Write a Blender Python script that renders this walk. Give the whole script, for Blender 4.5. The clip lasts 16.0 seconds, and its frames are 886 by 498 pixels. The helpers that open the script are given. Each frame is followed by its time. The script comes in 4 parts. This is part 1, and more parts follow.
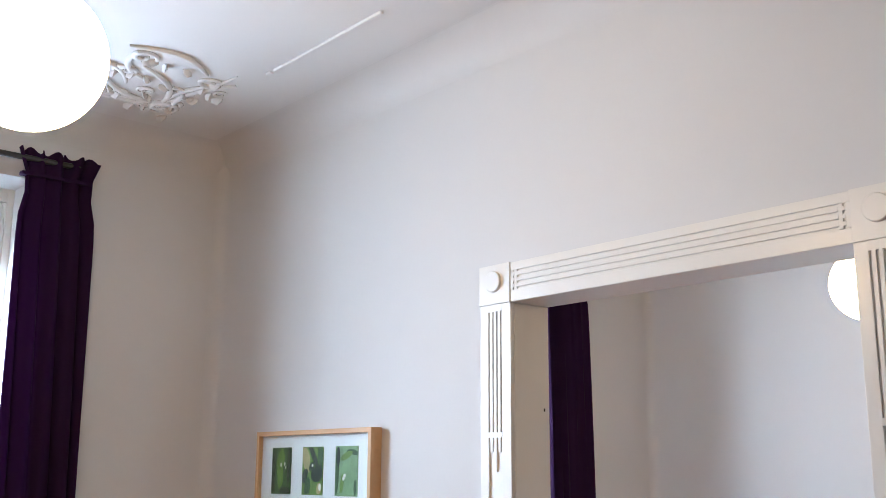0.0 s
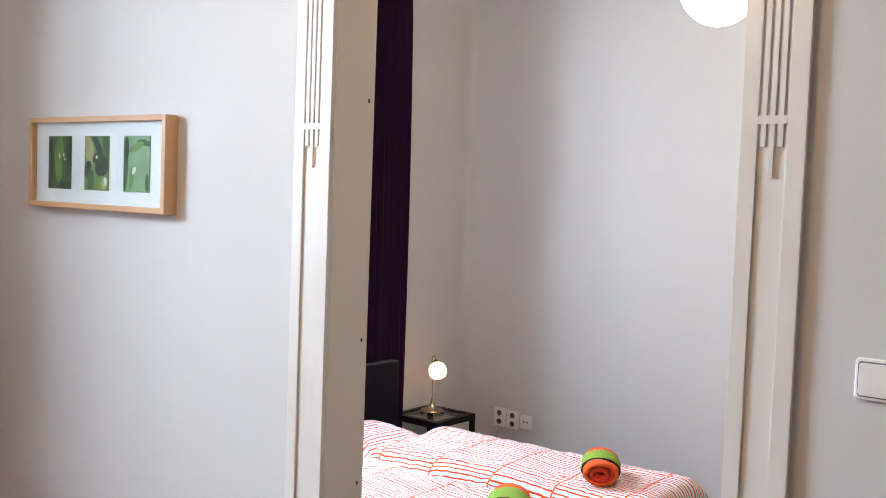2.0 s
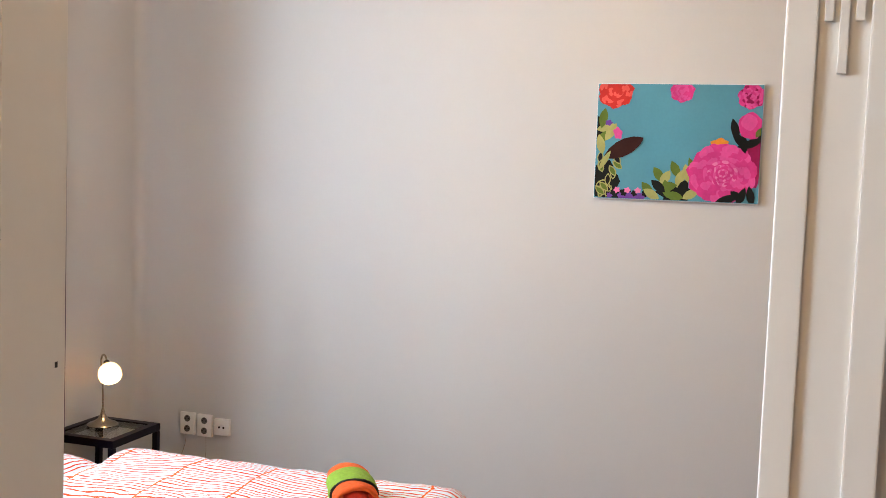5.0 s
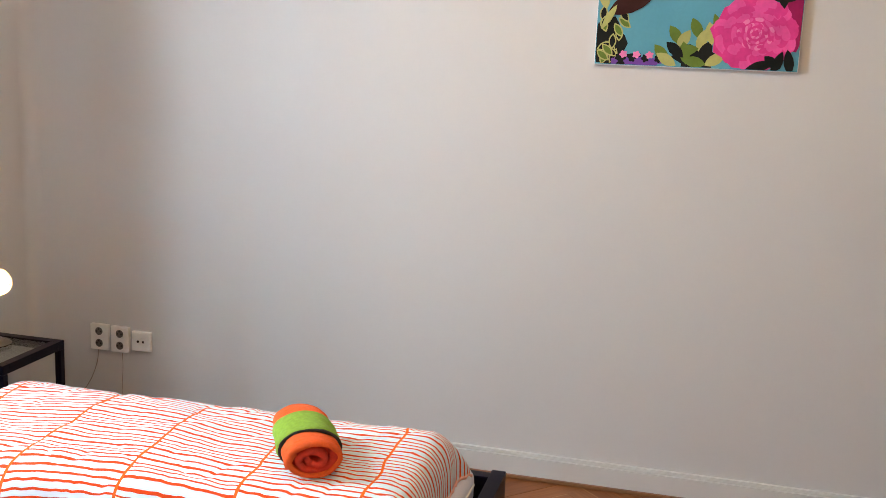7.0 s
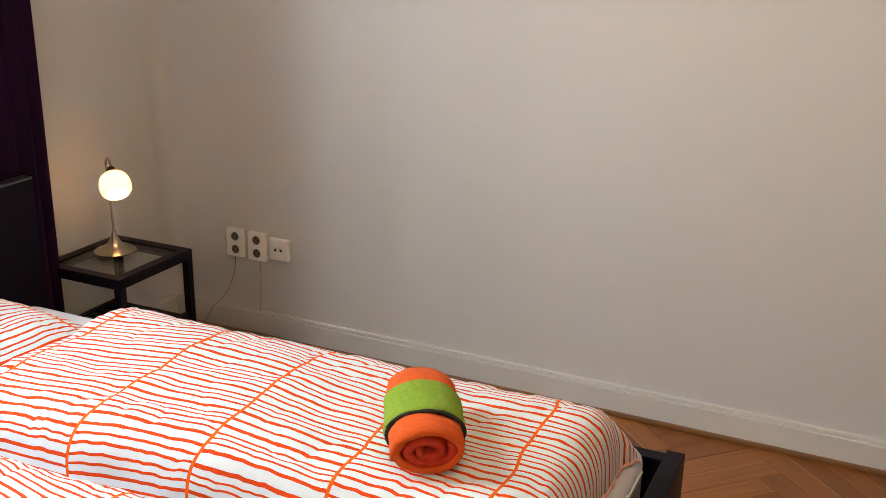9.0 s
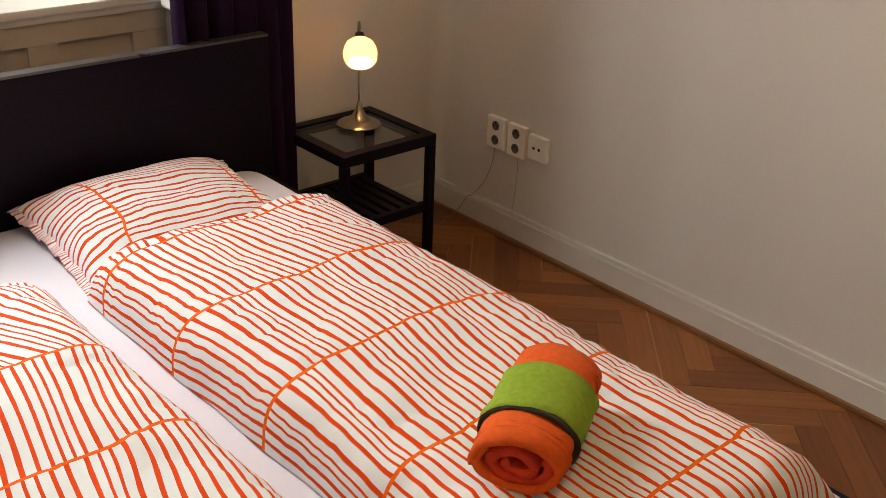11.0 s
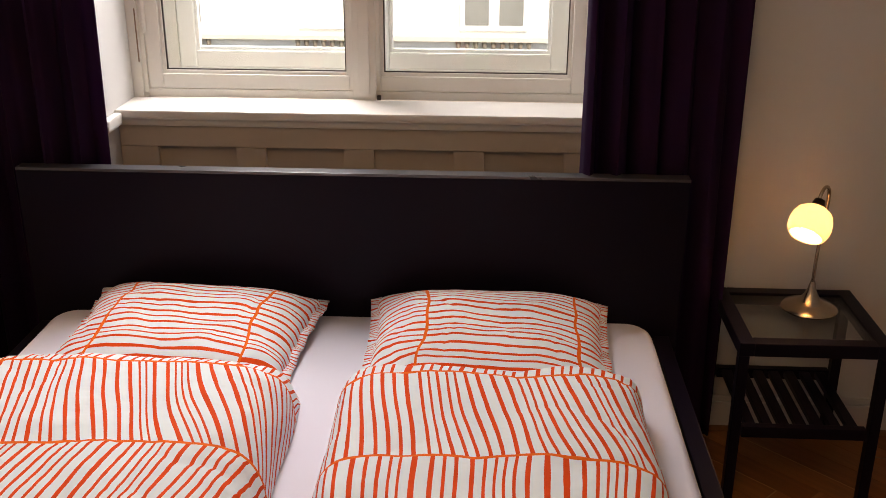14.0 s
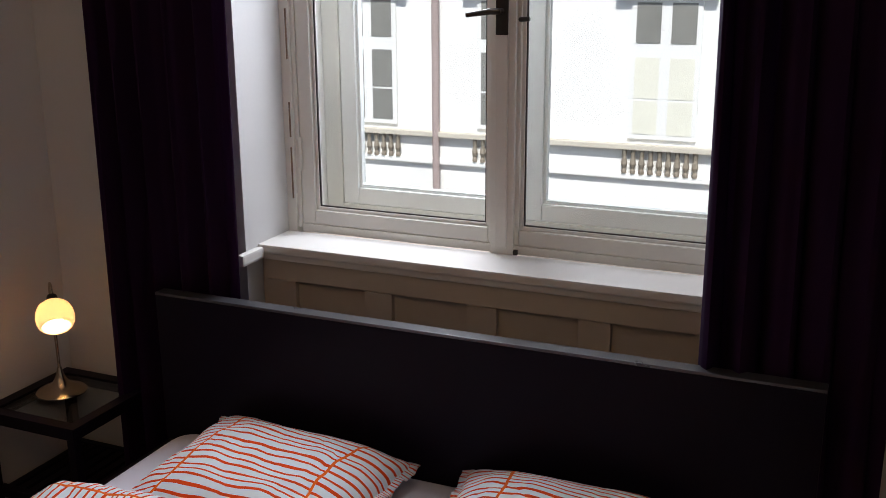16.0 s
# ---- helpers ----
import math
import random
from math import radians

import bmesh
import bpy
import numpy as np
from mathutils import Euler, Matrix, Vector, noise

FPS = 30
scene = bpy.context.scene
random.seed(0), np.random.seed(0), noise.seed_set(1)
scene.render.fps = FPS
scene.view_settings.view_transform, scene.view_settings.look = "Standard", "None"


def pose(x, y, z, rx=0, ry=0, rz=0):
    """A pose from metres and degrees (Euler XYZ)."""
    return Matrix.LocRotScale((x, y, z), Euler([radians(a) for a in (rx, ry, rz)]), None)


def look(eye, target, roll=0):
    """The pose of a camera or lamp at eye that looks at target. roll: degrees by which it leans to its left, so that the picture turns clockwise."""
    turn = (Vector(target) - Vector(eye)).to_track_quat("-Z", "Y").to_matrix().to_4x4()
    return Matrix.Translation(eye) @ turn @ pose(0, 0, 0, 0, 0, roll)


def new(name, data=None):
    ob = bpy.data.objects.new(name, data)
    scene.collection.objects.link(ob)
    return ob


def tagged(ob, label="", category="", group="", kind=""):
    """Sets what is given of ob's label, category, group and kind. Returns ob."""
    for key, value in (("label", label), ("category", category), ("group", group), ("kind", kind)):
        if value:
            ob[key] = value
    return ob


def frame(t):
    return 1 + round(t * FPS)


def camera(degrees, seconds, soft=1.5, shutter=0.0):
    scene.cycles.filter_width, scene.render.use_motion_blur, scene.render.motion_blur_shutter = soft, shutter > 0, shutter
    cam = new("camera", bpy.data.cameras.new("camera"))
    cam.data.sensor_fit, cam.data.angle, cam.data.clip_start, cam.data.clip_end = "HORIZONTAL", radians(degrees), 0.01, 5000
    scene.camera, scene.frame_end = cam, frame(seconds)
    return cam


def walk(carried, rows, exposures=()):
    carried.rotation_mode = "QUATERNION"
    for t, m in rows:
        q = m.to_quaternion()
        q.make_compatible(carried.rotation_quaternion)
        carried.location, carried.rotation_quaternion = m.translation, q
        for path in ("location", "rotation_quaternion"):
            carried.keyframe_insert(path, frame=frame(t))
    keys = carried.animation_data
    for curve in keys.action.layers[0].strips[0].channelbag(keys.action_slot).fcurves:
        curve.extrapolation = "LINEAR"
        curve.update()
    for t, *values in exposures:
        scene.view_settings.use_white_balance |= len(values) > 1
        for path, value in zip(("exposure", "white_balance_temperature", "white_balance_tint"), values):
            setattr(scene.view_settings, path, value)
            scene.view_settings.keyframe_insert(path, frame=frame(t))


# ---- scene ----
cam = camera(47.2, 16.0, soft=0.8)
PATH = [
    (0, (-0.451, 3.4, 1.808), (-1.931, 4.674, 2.239), 0.4),
    (0.5, (-0.535, 3.441, 1.842), (-1.982, 4.8, 2.09), 0.8),
    (1, (-0.588, 3.522, 1.794), (-1.987, 4.945, 1.93), 1.8),
    (1.5, (-0.686, 3.568, 1.78), (-1.996, 5.08, 1.789), 1.9),
    (2, (-0.778, 3.681, 1.765), (-2.014, 5.249, 1.649), 2.1),
    (2.5, (-0.863, 3.793, 1.744), (-2.024, 5.407, 1.521), 2.6),
    (3, (-0.986, 3.867, 1.721), (-2.043, 5.549, 1.493), 2.6),
    (3.5, (-1.183, 3.951, 1.747), (-2.118, 5.711, 1.582), 2.5),
    (4, (-1.319, 4.052, 1.748), (-2.138, 5.873, 1.626), 2.1),
    (4.2, (-1.376, 4.101, 1.74), (-2.148, 5.943, 1.621), 2.0),
    (6.5, (-1.875, 4.936, 1.595), (-2.329, 6.862, 1.306), 2.6),
    (7, (-1.948, 5.11, 1.622), (-2.408, 7.018, 1.241), 2.4),
    (7.5, (-1.989, 5.305, 1.591), (-2.498, 7.186, 1.14), 2.3),
    (8, (-2.047, 5.46, 1.593), (-2.61, 7.308, 1.074), 2.2),
    (8.5, (-2.041, 5.621, 1.611), (-2.719, 7.41, 1.031), 1.9),
    (8.7, (-2.052, 5.688, 1.616), (-2.778, 7.45, 1.01), 1.5),
    (10.8, (-1.95, 6.366, 1.551), (-3.201, 7.658, 0.676), 1.8),
    (11, (-1.99, 6.444, 1.555), (-3.312, 7.655, 0.671), 2.3),
    (11.5, (-1.965, 6.614, 1.504), (-3.484, 7.592, 0.646), 1.2),
    (12, (-1.98, 6.775, 1.54), (-3.627, 7.523, 0.687), 1.8),
    (12.5, (-2.017, 6.979, 1.546), (-3.763, 7.482, 0.709), 1.1),
    (13, (-1.987, 7.155, 1.58), (-3.785, 7.451, 0.756), 0.7),
    (13.5, (-2.005, 7.371, 1.562), (-3.842, 7.443, 0.774), -0.1),
    (14, (-2.037, 7.518, 1.555), (-3.897, 7.421, 0.828), 0.2),
    (14.5, (-2.095, 7.64, 1.568), (-3.961, 7.382, 0.896), 0.4),
    (15, (-2.186, 7.764, 1.562), (-4.035, 7.326, 0.937), -0.5),
    (15.5, (-2.299, 7.911, 1.63), (-4.097, 7.283, 1.021), -0.8),
    (16, (-2.38, 8.047, 1.658), (-4.148, 7.286, 1.115), -0.3),
]
EXPOSURES = [(0.0, 1.9, 5350, 11), (1.0, 2.02, 5500, 11), (2.5, 2.09, 5650, 12), (4.0, 2.13, 5950, 12), (6.5, 2.08, 5850, 10), (7.0, 2.08, 5900, 10), (8.5, 1.87, 6400, 10), (11.0, 1.3, 7850, 16), (11.5, 1.13, 8000, 18), (12.5, 0.95, 8200, 22), (13.5, 0.88, 7900, 23), (14.5, 0.82, 7500, 24), (16.0, 0.08, 6500, 20)]
walk(cam, [(t, look(eye, target, roll)) for t, eye, target, roll in PATH], EXPOSURES)

# ---- world, sun, daylight ----
world = bpy.data.worlds.new("sky")
scene.world = world
world.use_nodes = True
wn = world.node_tree.nodes
sky = wn.new("ShaderNodeTexSky")
sky.sky_type = "NISHITA"
sky.sun_disc = False
sky.sun_elevation = radians(48)
sky.sun_rotation = radians(75)
world.node_tree.links.new(sky.outputs[0], wn["Background"].inputs[0])
wn["Background"].inputs[1].default_value = 0.14
sun_data = bpy.data.lights.new("sun", "SUN")
sun_data.energy, sun_data.angle, sun_data.color = 5.0, radians(0.6), (1.0, 0.965, 0.92)
sun = new("sun", sun_data)
sun.matrix_world = look((8, 2, 10), (0, 0, 0))


def daylight(y, z0, z1, width, power):
    data = bpy.data.lights.new("daylight", "AREA")
    data.shape, data.size, data.size_y = "RECTANGLE", width, z1 - z0
    data.energy, data.color = power, (0.84, 0.925, 1.0)
    lamp = new("daylight", data)
    lamp.matrix_world = look((-5.16, y, (z0 + z1) / 2), (-4.0, y, (z0 + z1) / 2 - 0.75))


daylight(6.87, 1.50, 2.80, 0.56, 33)
daylight(4.09, 1.64, 2.80, 1.15, 57)


# ---- node helpers ----
def material(name, rough=0.6, metal=0.0):
    m = bpy.data.materials.new(name)
    m.use_nodes = True
    b = m.node_tree.nodes["Principled BSDF"]
    b.inputs["Roughness"].default_value = rough
    b.inputs["Metallic"].default_value = metal
    return m, m.node_tree, b


def node(tree, kind, *values, **settings):
    n = tree.nodes.new("ShaderNode" + kind)
    if "op" in settings:
        n.operation = settings["op"]
    for i, v in enumerate(values):
        if v is None:
            continue
        if hasattr(v, "is_linked"):
            tree.links.new(v, n.inputs[i])
        else:
            n.inputs[i].default_value = v
    return n


def calc(tree, op, a, b=None, c=None):
    return node(tree, "Math", a, b, c, op=op).outputs[0]


def blend(tree, fac, a, b):
    n = tree.nodes.new("ShaderNodeMix")
    n.data_type = "RGBA"
    for i, v in ((0, fac), (6, a), (7, b)):
        if hasattr(v, "is_linked"):
            tree.links.new(v, n.inputs[i])
        else:
            n.inputs[i].default_value = v if i == 0 else (*v, 1)
    return n.outputs[2]


def cloud(tree, vector, scale, detail=3.0, rough=0.55):
    n = tree.nodes.new("ShaderNodeTexNoise")
    n.inputs["Scale"].default_value, n.inputs["Detail"].default_value, n.inputs["Roughness"].default_value = scale, detail, rough
    if vector is not None:
        tree.links.new(vector, n.inputs["Vector"])
    return n.outputs[0]


def place_vector(tree, stretch=(1, 1, 1)):
    g = tree.nodes.new("ShaderNodeNewGeometry")
    v = node(tree, "VectorMath", g.outputs["Position"], stretch, op="MULTIPLY")
    return v.outputs[0]


def relief(tree, b, height, strength, distance):
    n = tree.nodes.new("ShaderNodeBump")
    n.inputs["Strength"].default_value, n.inputs["Distance"].default_value = strength, distance
    tree.links.new(height, n.inputs["Height"])
    tree.links.new(n.outputs[0], b.inputs["Normal"])


def surface(name, colour, rough=0.6, metal=0.0, vary=0.08, large=1.2, fine=60.0, bump=0.15, depth=0.001, stretch=(1, 1, 1), spec=0.5):
    """A painted, plastered or plain surface: broad unevenness, fine grain and relief."""
    m, t, b = material(name, rough, metal)
    pos = place_vector(t, stretch)
    big, small = cloud(t, pos, large), cloud(t, pos, fine, 4.0)
    dark, light = [c * (1 - vary) for c in colour], [min(1, c * (1 + vary)) for c in colour]
    wide = blend(t, big, dark, light)
    speck = node(t, "HueSaturation", 0.5, 1.0, calc(t, "MULTIPLY_ADD", small, vary * 0.8, 1 - vary * 0.4), 1.0, wide)
    t.links.new(speck.outputs[0], b.inputs["Base Color"])
    t.links.new(calc(t, "MULTIPLY_ADD", cloud(t, pos, large * 4), 0.16, rough - 0.08), b.inputs["Roughness"])
    relief(t, b, small, bump, depth)
    b.inputs["Specular IOR Level"].default_value = spec
    return m


def glowing(name, colour, strength, base=(0.9, 0.9, 0.88)):
    m, t, b = material(name, 0.25)
    b.inputs["Base Color"].default_value = (*base, 1)
    b.inputs["Emission Color"].default_value = (*colour, 1)
    b.inputs["Emission Strength"].default_value = strength
    return m


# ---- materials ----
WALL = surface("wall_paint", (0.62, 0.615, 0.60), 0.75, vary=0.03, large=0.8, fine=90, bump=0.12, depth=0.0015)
# Assumed colour for unseen walls, kept dark so that less light bounces back.
DIM_BEIGE = surface("bounce_cutting_beige", (0.38, 0.34, 0.28), 0.75, vary=0.04, large=0.8, fine=90, bump=0.12, depth=0.0015)
CEILING = surface("ceiling_paint", (0.66, 0.655, 0.64), 0.8, vary=0.03, large=0.9, fine=70, bump=0.15, depth=0.0015)
SKIRTING = surface("skirting_paint", (0.64, 0.635, 0.61), 0.4, vary=0.04, large=3, fine=40, bump=0.1, depth=0.0008)
GLOSS_WHITE = surface("cream_gloss_paint", (0.71, 0.69, 0.635), 0.32, vary=0.04, large=3, fine=40, bump=0.1, depth=0.0008, stretch=(1, 1, 0.3))
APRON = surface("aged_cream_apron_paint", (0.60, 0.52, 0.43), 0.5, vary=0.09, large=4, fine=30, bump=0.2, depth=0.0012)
OLD_WHITE = surface("old_window_paint", (0.74, 0.72, 0.67), 0.4, vary=0.07, large=5, fine=35, bump=0.2, depth=0.0012)
WORN = surface("worn_wood_chip", (0.20, 0.13, 0.085), 0.8, vary=0.3, large=20, fine=90)
STUCCO = surface("stucco", (0.68, 0.675, 0.66), 0.8, vary=0.04, large=9, fine=60, bump=0.2)
BLACKWOOD = surface("black_brown_veneer", (0.008, 0.0055, 0.012), 0.38, spec=0.10, vary=0.12, large=2, fine=60, bump=0.03, depth=0.0006, stretch=(1, 0.15, 1))
# Glossy; base lighter than the veneer to carry part of the window's highlight.
GLOSS_HIGHLIGHT = surface("black_gloss_edge_highlight", (0.045, 0.045, 0.05), 0.30, spec=1.0, vary=0.08, large=2, fine=60, bump=0.005, depth=0.0001)
CURTAIN = surface("aubergine_curtain", (0.019, 0.005, 0.026), 0.9, spec=0.15, vary=0.2, large=6, fine=500, bump=0.25, depth=0.0008)
ct = CURTAIN.node_tree
back_light = node(ct, "BsdfTranslucent", (0.16, 0.01, 0.22, 1))
ct.links.new(node(ct, "MixShader", 0.12, ct.nodes["Principled BSDF"].outputs[0], back_light.outputs[0]).outputs[0], ct.nodes["Material Output"].inputs[0])
LINEN = surface("white_sheet", (0.66, 0.66, 0.74), 0.85, vary=0.03, large=6, fine=350, bump=0.2, depth=0.0006)
MATTRESS = surface("mattress_ticking", (0.75, 0.72, 0.66), 0.9, vary=0.05, large=8, fine=300, bump=0.3)
NICKEL = surface("brushed_nickel", (0.42, 0.36, 0.28), 0.24, 1.0, vary=0.06, large=20, fine=200, bump=0.04, depth=0.0002)
DARK_METAL = surface("dark_metal", (0.06, 0.055, 0.05), 0.4, 0.9, vary=0.15, large=20, fine=120, bump=0.05)
PLASTIC = surface("white_plastic", (0.86, 0.85, 0.81), 0.35, vary=0.02, large=10, fine=80, bump=0.02)
HOLE = surface("dark_socket_hole", (0.02, 0.018, 0.016), 0.6, vary=0.1)
GREYLINE = surface("grey_joint", (0.12, 0.11, 0.10), 0.6, vary=0.1)
BIRCH = surface("pale_wood_frame", (0.55, 0.34, 0.16), 0.5, vary=0.18, large=8, fine=60, bump=0.15, depth=0.0006, stretch=(0.2, 1, 1))
MAT_BOARD = surface("mat_board", (0.80, 0.83, 0.86), 0.35, vary=0.02, large=10, fine=80, bump=0.02)
RED_HEM = surface("printed_hem", (0.80, 0.42, 0.33), 0.9, vary=0.25, large=40, fine=200, bump=0.5, depth=0.003)
ORANGE = surface("orange_terry", (0.86, 0.12, 0.012), 0.95, vary=0.24, large=90, fine=330, bump=1.0, depth=0.004)
RED_ORANGE = surface("deep_orange_terry", (0.66, 0.045, 0.014), 0.95, vary=0.24, large=90, fine=330, bump=1.0, depth=0.004)
GREEN = surface("green_terry", (0.25, 0.41, 0.03), 0.95, vary=0.3, large=90, fine=330, bump=1.0, depth=0.004)
DARK_HEM = surface("dark_towel_hem", (0.03, 0.028, 0.02), 0.95, vary=0.2, large=25, fine=300, bump=0.5, depth=0.002)
OAK_BEAD = surface("oak_bead", (0.24, 0.11, 0.045), 0.45, vary=0.2, large=6, fine=60, stretch=(0.2, 1, 1))
CABLE = surface("cable_plastic", (0.26, 0.19, 0.13), 0.5, vary=0.05)
FACADE = surface("pale_facade_render", (0.89, 0.885, 0.86), 0.85, vary=0.06, large=0.5, fine=9, bump=0.2, depth=0.01)
FACADE_TRIM = surface("facade_stone_trim", (0.62, 0.57, 0.48), 0.85, vary=0.08, large=0.8, fine=12, bump=0.2, depth=0.01)
BALUSTER = surface("weathered_baluster", (0.26, 0.22, 0.17), 0.85, vary=0.15, large=2, fine=15)
FAR_GLASS = surface("dark_far_glass", (0.24, 0.24, 0.22), 0.15, vary=0.3, large=1.5, fine=8, bump=0.02)
FAR_BLIND = surface("pale_yellow_blind", (0.80, 0.79, 0.68), 0.7, vary=0.06, large=2, fine=20)
# Far windows' white; also the outer sashes, lightened as if daylit.
FAR_AND_LIT_WHITE = surface("white_paint_and_lit_sash", (0.86, 0.86, 0.84), 0.5, vary=0.04)
PIPE = surface("rain_pipe", (0.42, 0.33, 0.31), 0.6, vary=0.1)
ASPHALT = surface("asphalt", (0.05, 0.05, 0.052), 0.9, vary=0.2, large=0.6, fine=40, bump=0.4, depth=0.005)
ROOF = surface("roof_tiles", (0.22, 0.09, 0.06), 0.8, vary=0.2, large=1.0, fine=10, bump=0.4, depth=0.02)
GLOBE = glowing("opal_globe_lit", (1.0, 0.61, 0.25), 11.0)
SHADE = glowing("opal_amber_shade_lit", (1.0, 0.64, 0.40), 0.34, (0.9, 0.85, 0.76))
st = SHADE.node_tree
milky = node(st, "BsdfTranslucent", (0.92, 0.76, 0.58, 1))
st.links.new(node(st, "MixShader", 0.40, st.nodes["Principled BSDF"].outputs[0], milky.outputs[0]).outputs[0], st.nodes["Material Output"].inputs[0])
BULB = glowing("bulb_lit", (1.0, 0.57, 0.21), 26.0)


def glass_material(name, tint, gloss):
    m = bpy.data.materials.new(name)
    m.use_nodes = True
    t = m.node_tree
    t.nodes.remove(t.nodes["Principled BSDF"])
    clear = node(t, "BsdfTransparent", (*tint, 1))
    shiny = node(t, "BsdfGlossy", (1, 1, 1, 1), 0.03)
    edge = node(t, "LayerWeight", 0.5)
    fac = calc(t, "MULTIPLY_ADD", calc(t, "POWER", edge.outputs["Facing"], 5.0), 0.45 * gloss, 0.025 * gloss)
    mix = node(t, "MixShader", fac, clear.outputs[0], shiny.outputs[0])
    t.links.new(mix.outputs[0], t.nodes["Material Output"].inputs[0])
    return m


WINDOW_GLASS = glass_material("window_glass", (0.95, 0.97, 0.96), 1.0)
TABLE_GLASS = glass_material("table_glass", (0.80, 0.83, 0.81), 1.6)


def striped(name, band, pitch, seed):
    """White cotton printed with hand-drawn red-orange lines: bands parted by a line, each filled with uneven cross lines."""
    m, t, b = material(name, 0.85)
    uv = t.nodes.new("ShaderNodeUVMap")
    xyz = node(t, "SeparateXYZ", uv.outputs[0])
    wob = cloud(t, node(t, "VectorMath", uv.outputs[0], (1, 1, 0), op="MULTIPLY").outputs[0], 3.0, 0.5)
    u = calc(t, "MULTIPLY_ADD", calc(t, "SUBTRACT", wob, 0.5), 0.012, xyz.outputs[0])
    wob2 = cloud(t, uv.outputs[0], 2.6, 1.0)
    v = calc(t, "MULTIPLY_ADD", calc(t, "SUBTRACT", wob2, 0.5), 0.045, xyz.outputs[1])
    vb = calc(t, "DIVIDE", v, band)
    k = calc(t, "FLOOR", vb)
    part_v = calc(t, "SUBTRACT", vb, k)
    edge = calc(t, "MULTIPLY", calc(t, "SUBTRACT", 0.5, calc(t, "ABSOLUTE", calc(t, "SUBTRACT", part_v, 0.5))), band)
    divider = calc(t, "LESS_THAN", edge, 0.0038)
    rnd = t.nodes.new("ShaderNodeTexWhiteNoise")
    rnd.noise_dimensions = "1D"
    t.links.new(calc(t, "ADD", k, seed), rnd.inputs["W"])
    slant = calc(t, "MULTIPLY", calc(t, "SUBTRACT", rnd.outputs[0], 0.5), 0.10)
    fan = calc(t, "MULTIPLY", calc(t, "SUBTRACT", calc(t, "FRACT", calc(t, "MULTIPLY", rnd.outputs[0], 7.3)), 0.5), 0.20)
    slant = calc(t, "MULTIPLY_ADD", fan, calc(t, "SUBTRACT", xyz.outputs[0], 0.4), slant)
    s = calc(t, "MULTIPLY_ADD", calc(t, "SUBTRACT", part_v, 0.5), slant, u)
    s = calc(t, "ADD", s, calc(t, "MULTIPLY", rnd.outputs[0], 7.7))
    # uneven gaps: the spacing drifts across the band
    drift = t.nodes.new("ShaderNodeTexNoise")
    drift.noise_dimensions = "1D"
    drift.inputs["Scale"].default_value, drift.inputs["Detail"].default_value = 11.0, 1.0
    t.links.new(s, drift.inputs["W"])
    q = calc(t, "DIVIDE", calc(t, "MULTIPLY_ADD", drift.outputs[0], 0.035, s), pitch)
    line_v = calc(t, "ABSOLUTE", calc(t, "SUBTRACT", calc(t, "FRACT", q), 0.5))
    thick = calc(t, "MULTIPLY_ADD", cloud(t, uv.outputs[0], 14.0, 2.0), 0.08, 0.118)
    line = calc(t, "LESS_THAN", line_v, thick)
    fibre = cloud(t, uv.outputs[0], 500.0, 2.0)
    white = blend(t, cloud(t, uv.outputs[0], 4.0), (0.66, 0.73, 0.75), (0.74, 0.80, 0.82))
    red = blend(t, fibre, (0.64, 0.042, 0.003), (0.76, 0.080, 0.006))
    printed = blend(t, line, white, red)
    t.links.new(blend(t, divider, printed, (0.80, 0.13, 0.006)), b.inputs["Base Color"])
    crease = calc(t, "ADD", calc(t, "MULTIPLY", cloud(t, uv.outputs[0], 16.0, 3.0), 0.9), calc(t, "MULTIPLY", fibre, 0.05))
    relief(t, b, crease, 0.62, 0.012)
    b.inputs["Specular IOR Level"].default_value = 0.15
    return m


STRIPES = striped("striped_duvet_cotton", 0.31, 0.0225, 3.0)
PILLOW_STRIPES = striped("striped_pillow_cotton", 0.36, 0.0238, 11.0)


PLANK_WIDTH = 0.08


def parquet(name, island):
    """Oiled oak with its own grain a plank; some planks have a pale worn edge."""
    m, t, b = material(name, 0.33)
    uv = t.nodes.new("ShaderNodeUVMap")
    if island:
        r = t.nodes.new("ShaderNodeNewGeometry").outputs["Random Per Island"]
    else:
        r = t.nodes.new("ShaderNodeObjectInfo").outputs["Random"]
    shift = node(t, "CombineXYZ", calc(t, "MULTIPLY", r, 37.0), calc(t, "MULTIPLY", r, 91.0), 0.0)
    at = node(t, "VectorMath", uv.outputs[0], shift.outputs[0], op="ADD").outputs[0]
    grain = cloud(t, node(t, "VectorMath", at, (3.0, 55.0, 1.0), op="MULTIPLY").outputs[0], 1.0, 5.0, 0.65)
    tone = blend(t, r, (0.22, 0.066, 0.014), (0.46, 0.17, 0.042))
    wood = blend(t, calc(t, "MULTIPLY", grain, 0.8), tone, (0.07, 0.022, 0.006))
    across = node(t, "SeparateXYZ", uv.outputs[0]).outputs[1]
    rim = calc(t, "MULTIPLY", calc(t, "GREATER_THAN", across, PLANK_WIDTH / 2 - 0.0045), calc(t, "GREATER_THAN", calc(t, "FRACT", calc(t, "MULTIPLY", r, 17.0)), 0.72))
    wood = blend(t, calc(t, "MULTIPLY", rim, 0.5), wood, (0.52, 0.33, 0.15))
    t.links.new(wood, b.inputs["Base Color"])
    t.links.new(calc(t, "MULTIPLY_ADD", grain, 0.2, 0.25), b.inputs["Roughness"])
    relief(t, b, grain, 0.12, 0.0008)
    return m


PARQUET = parquet("oak_parquet", False)
PARQUET_REST = parquet("oak_parquet_rest", True)


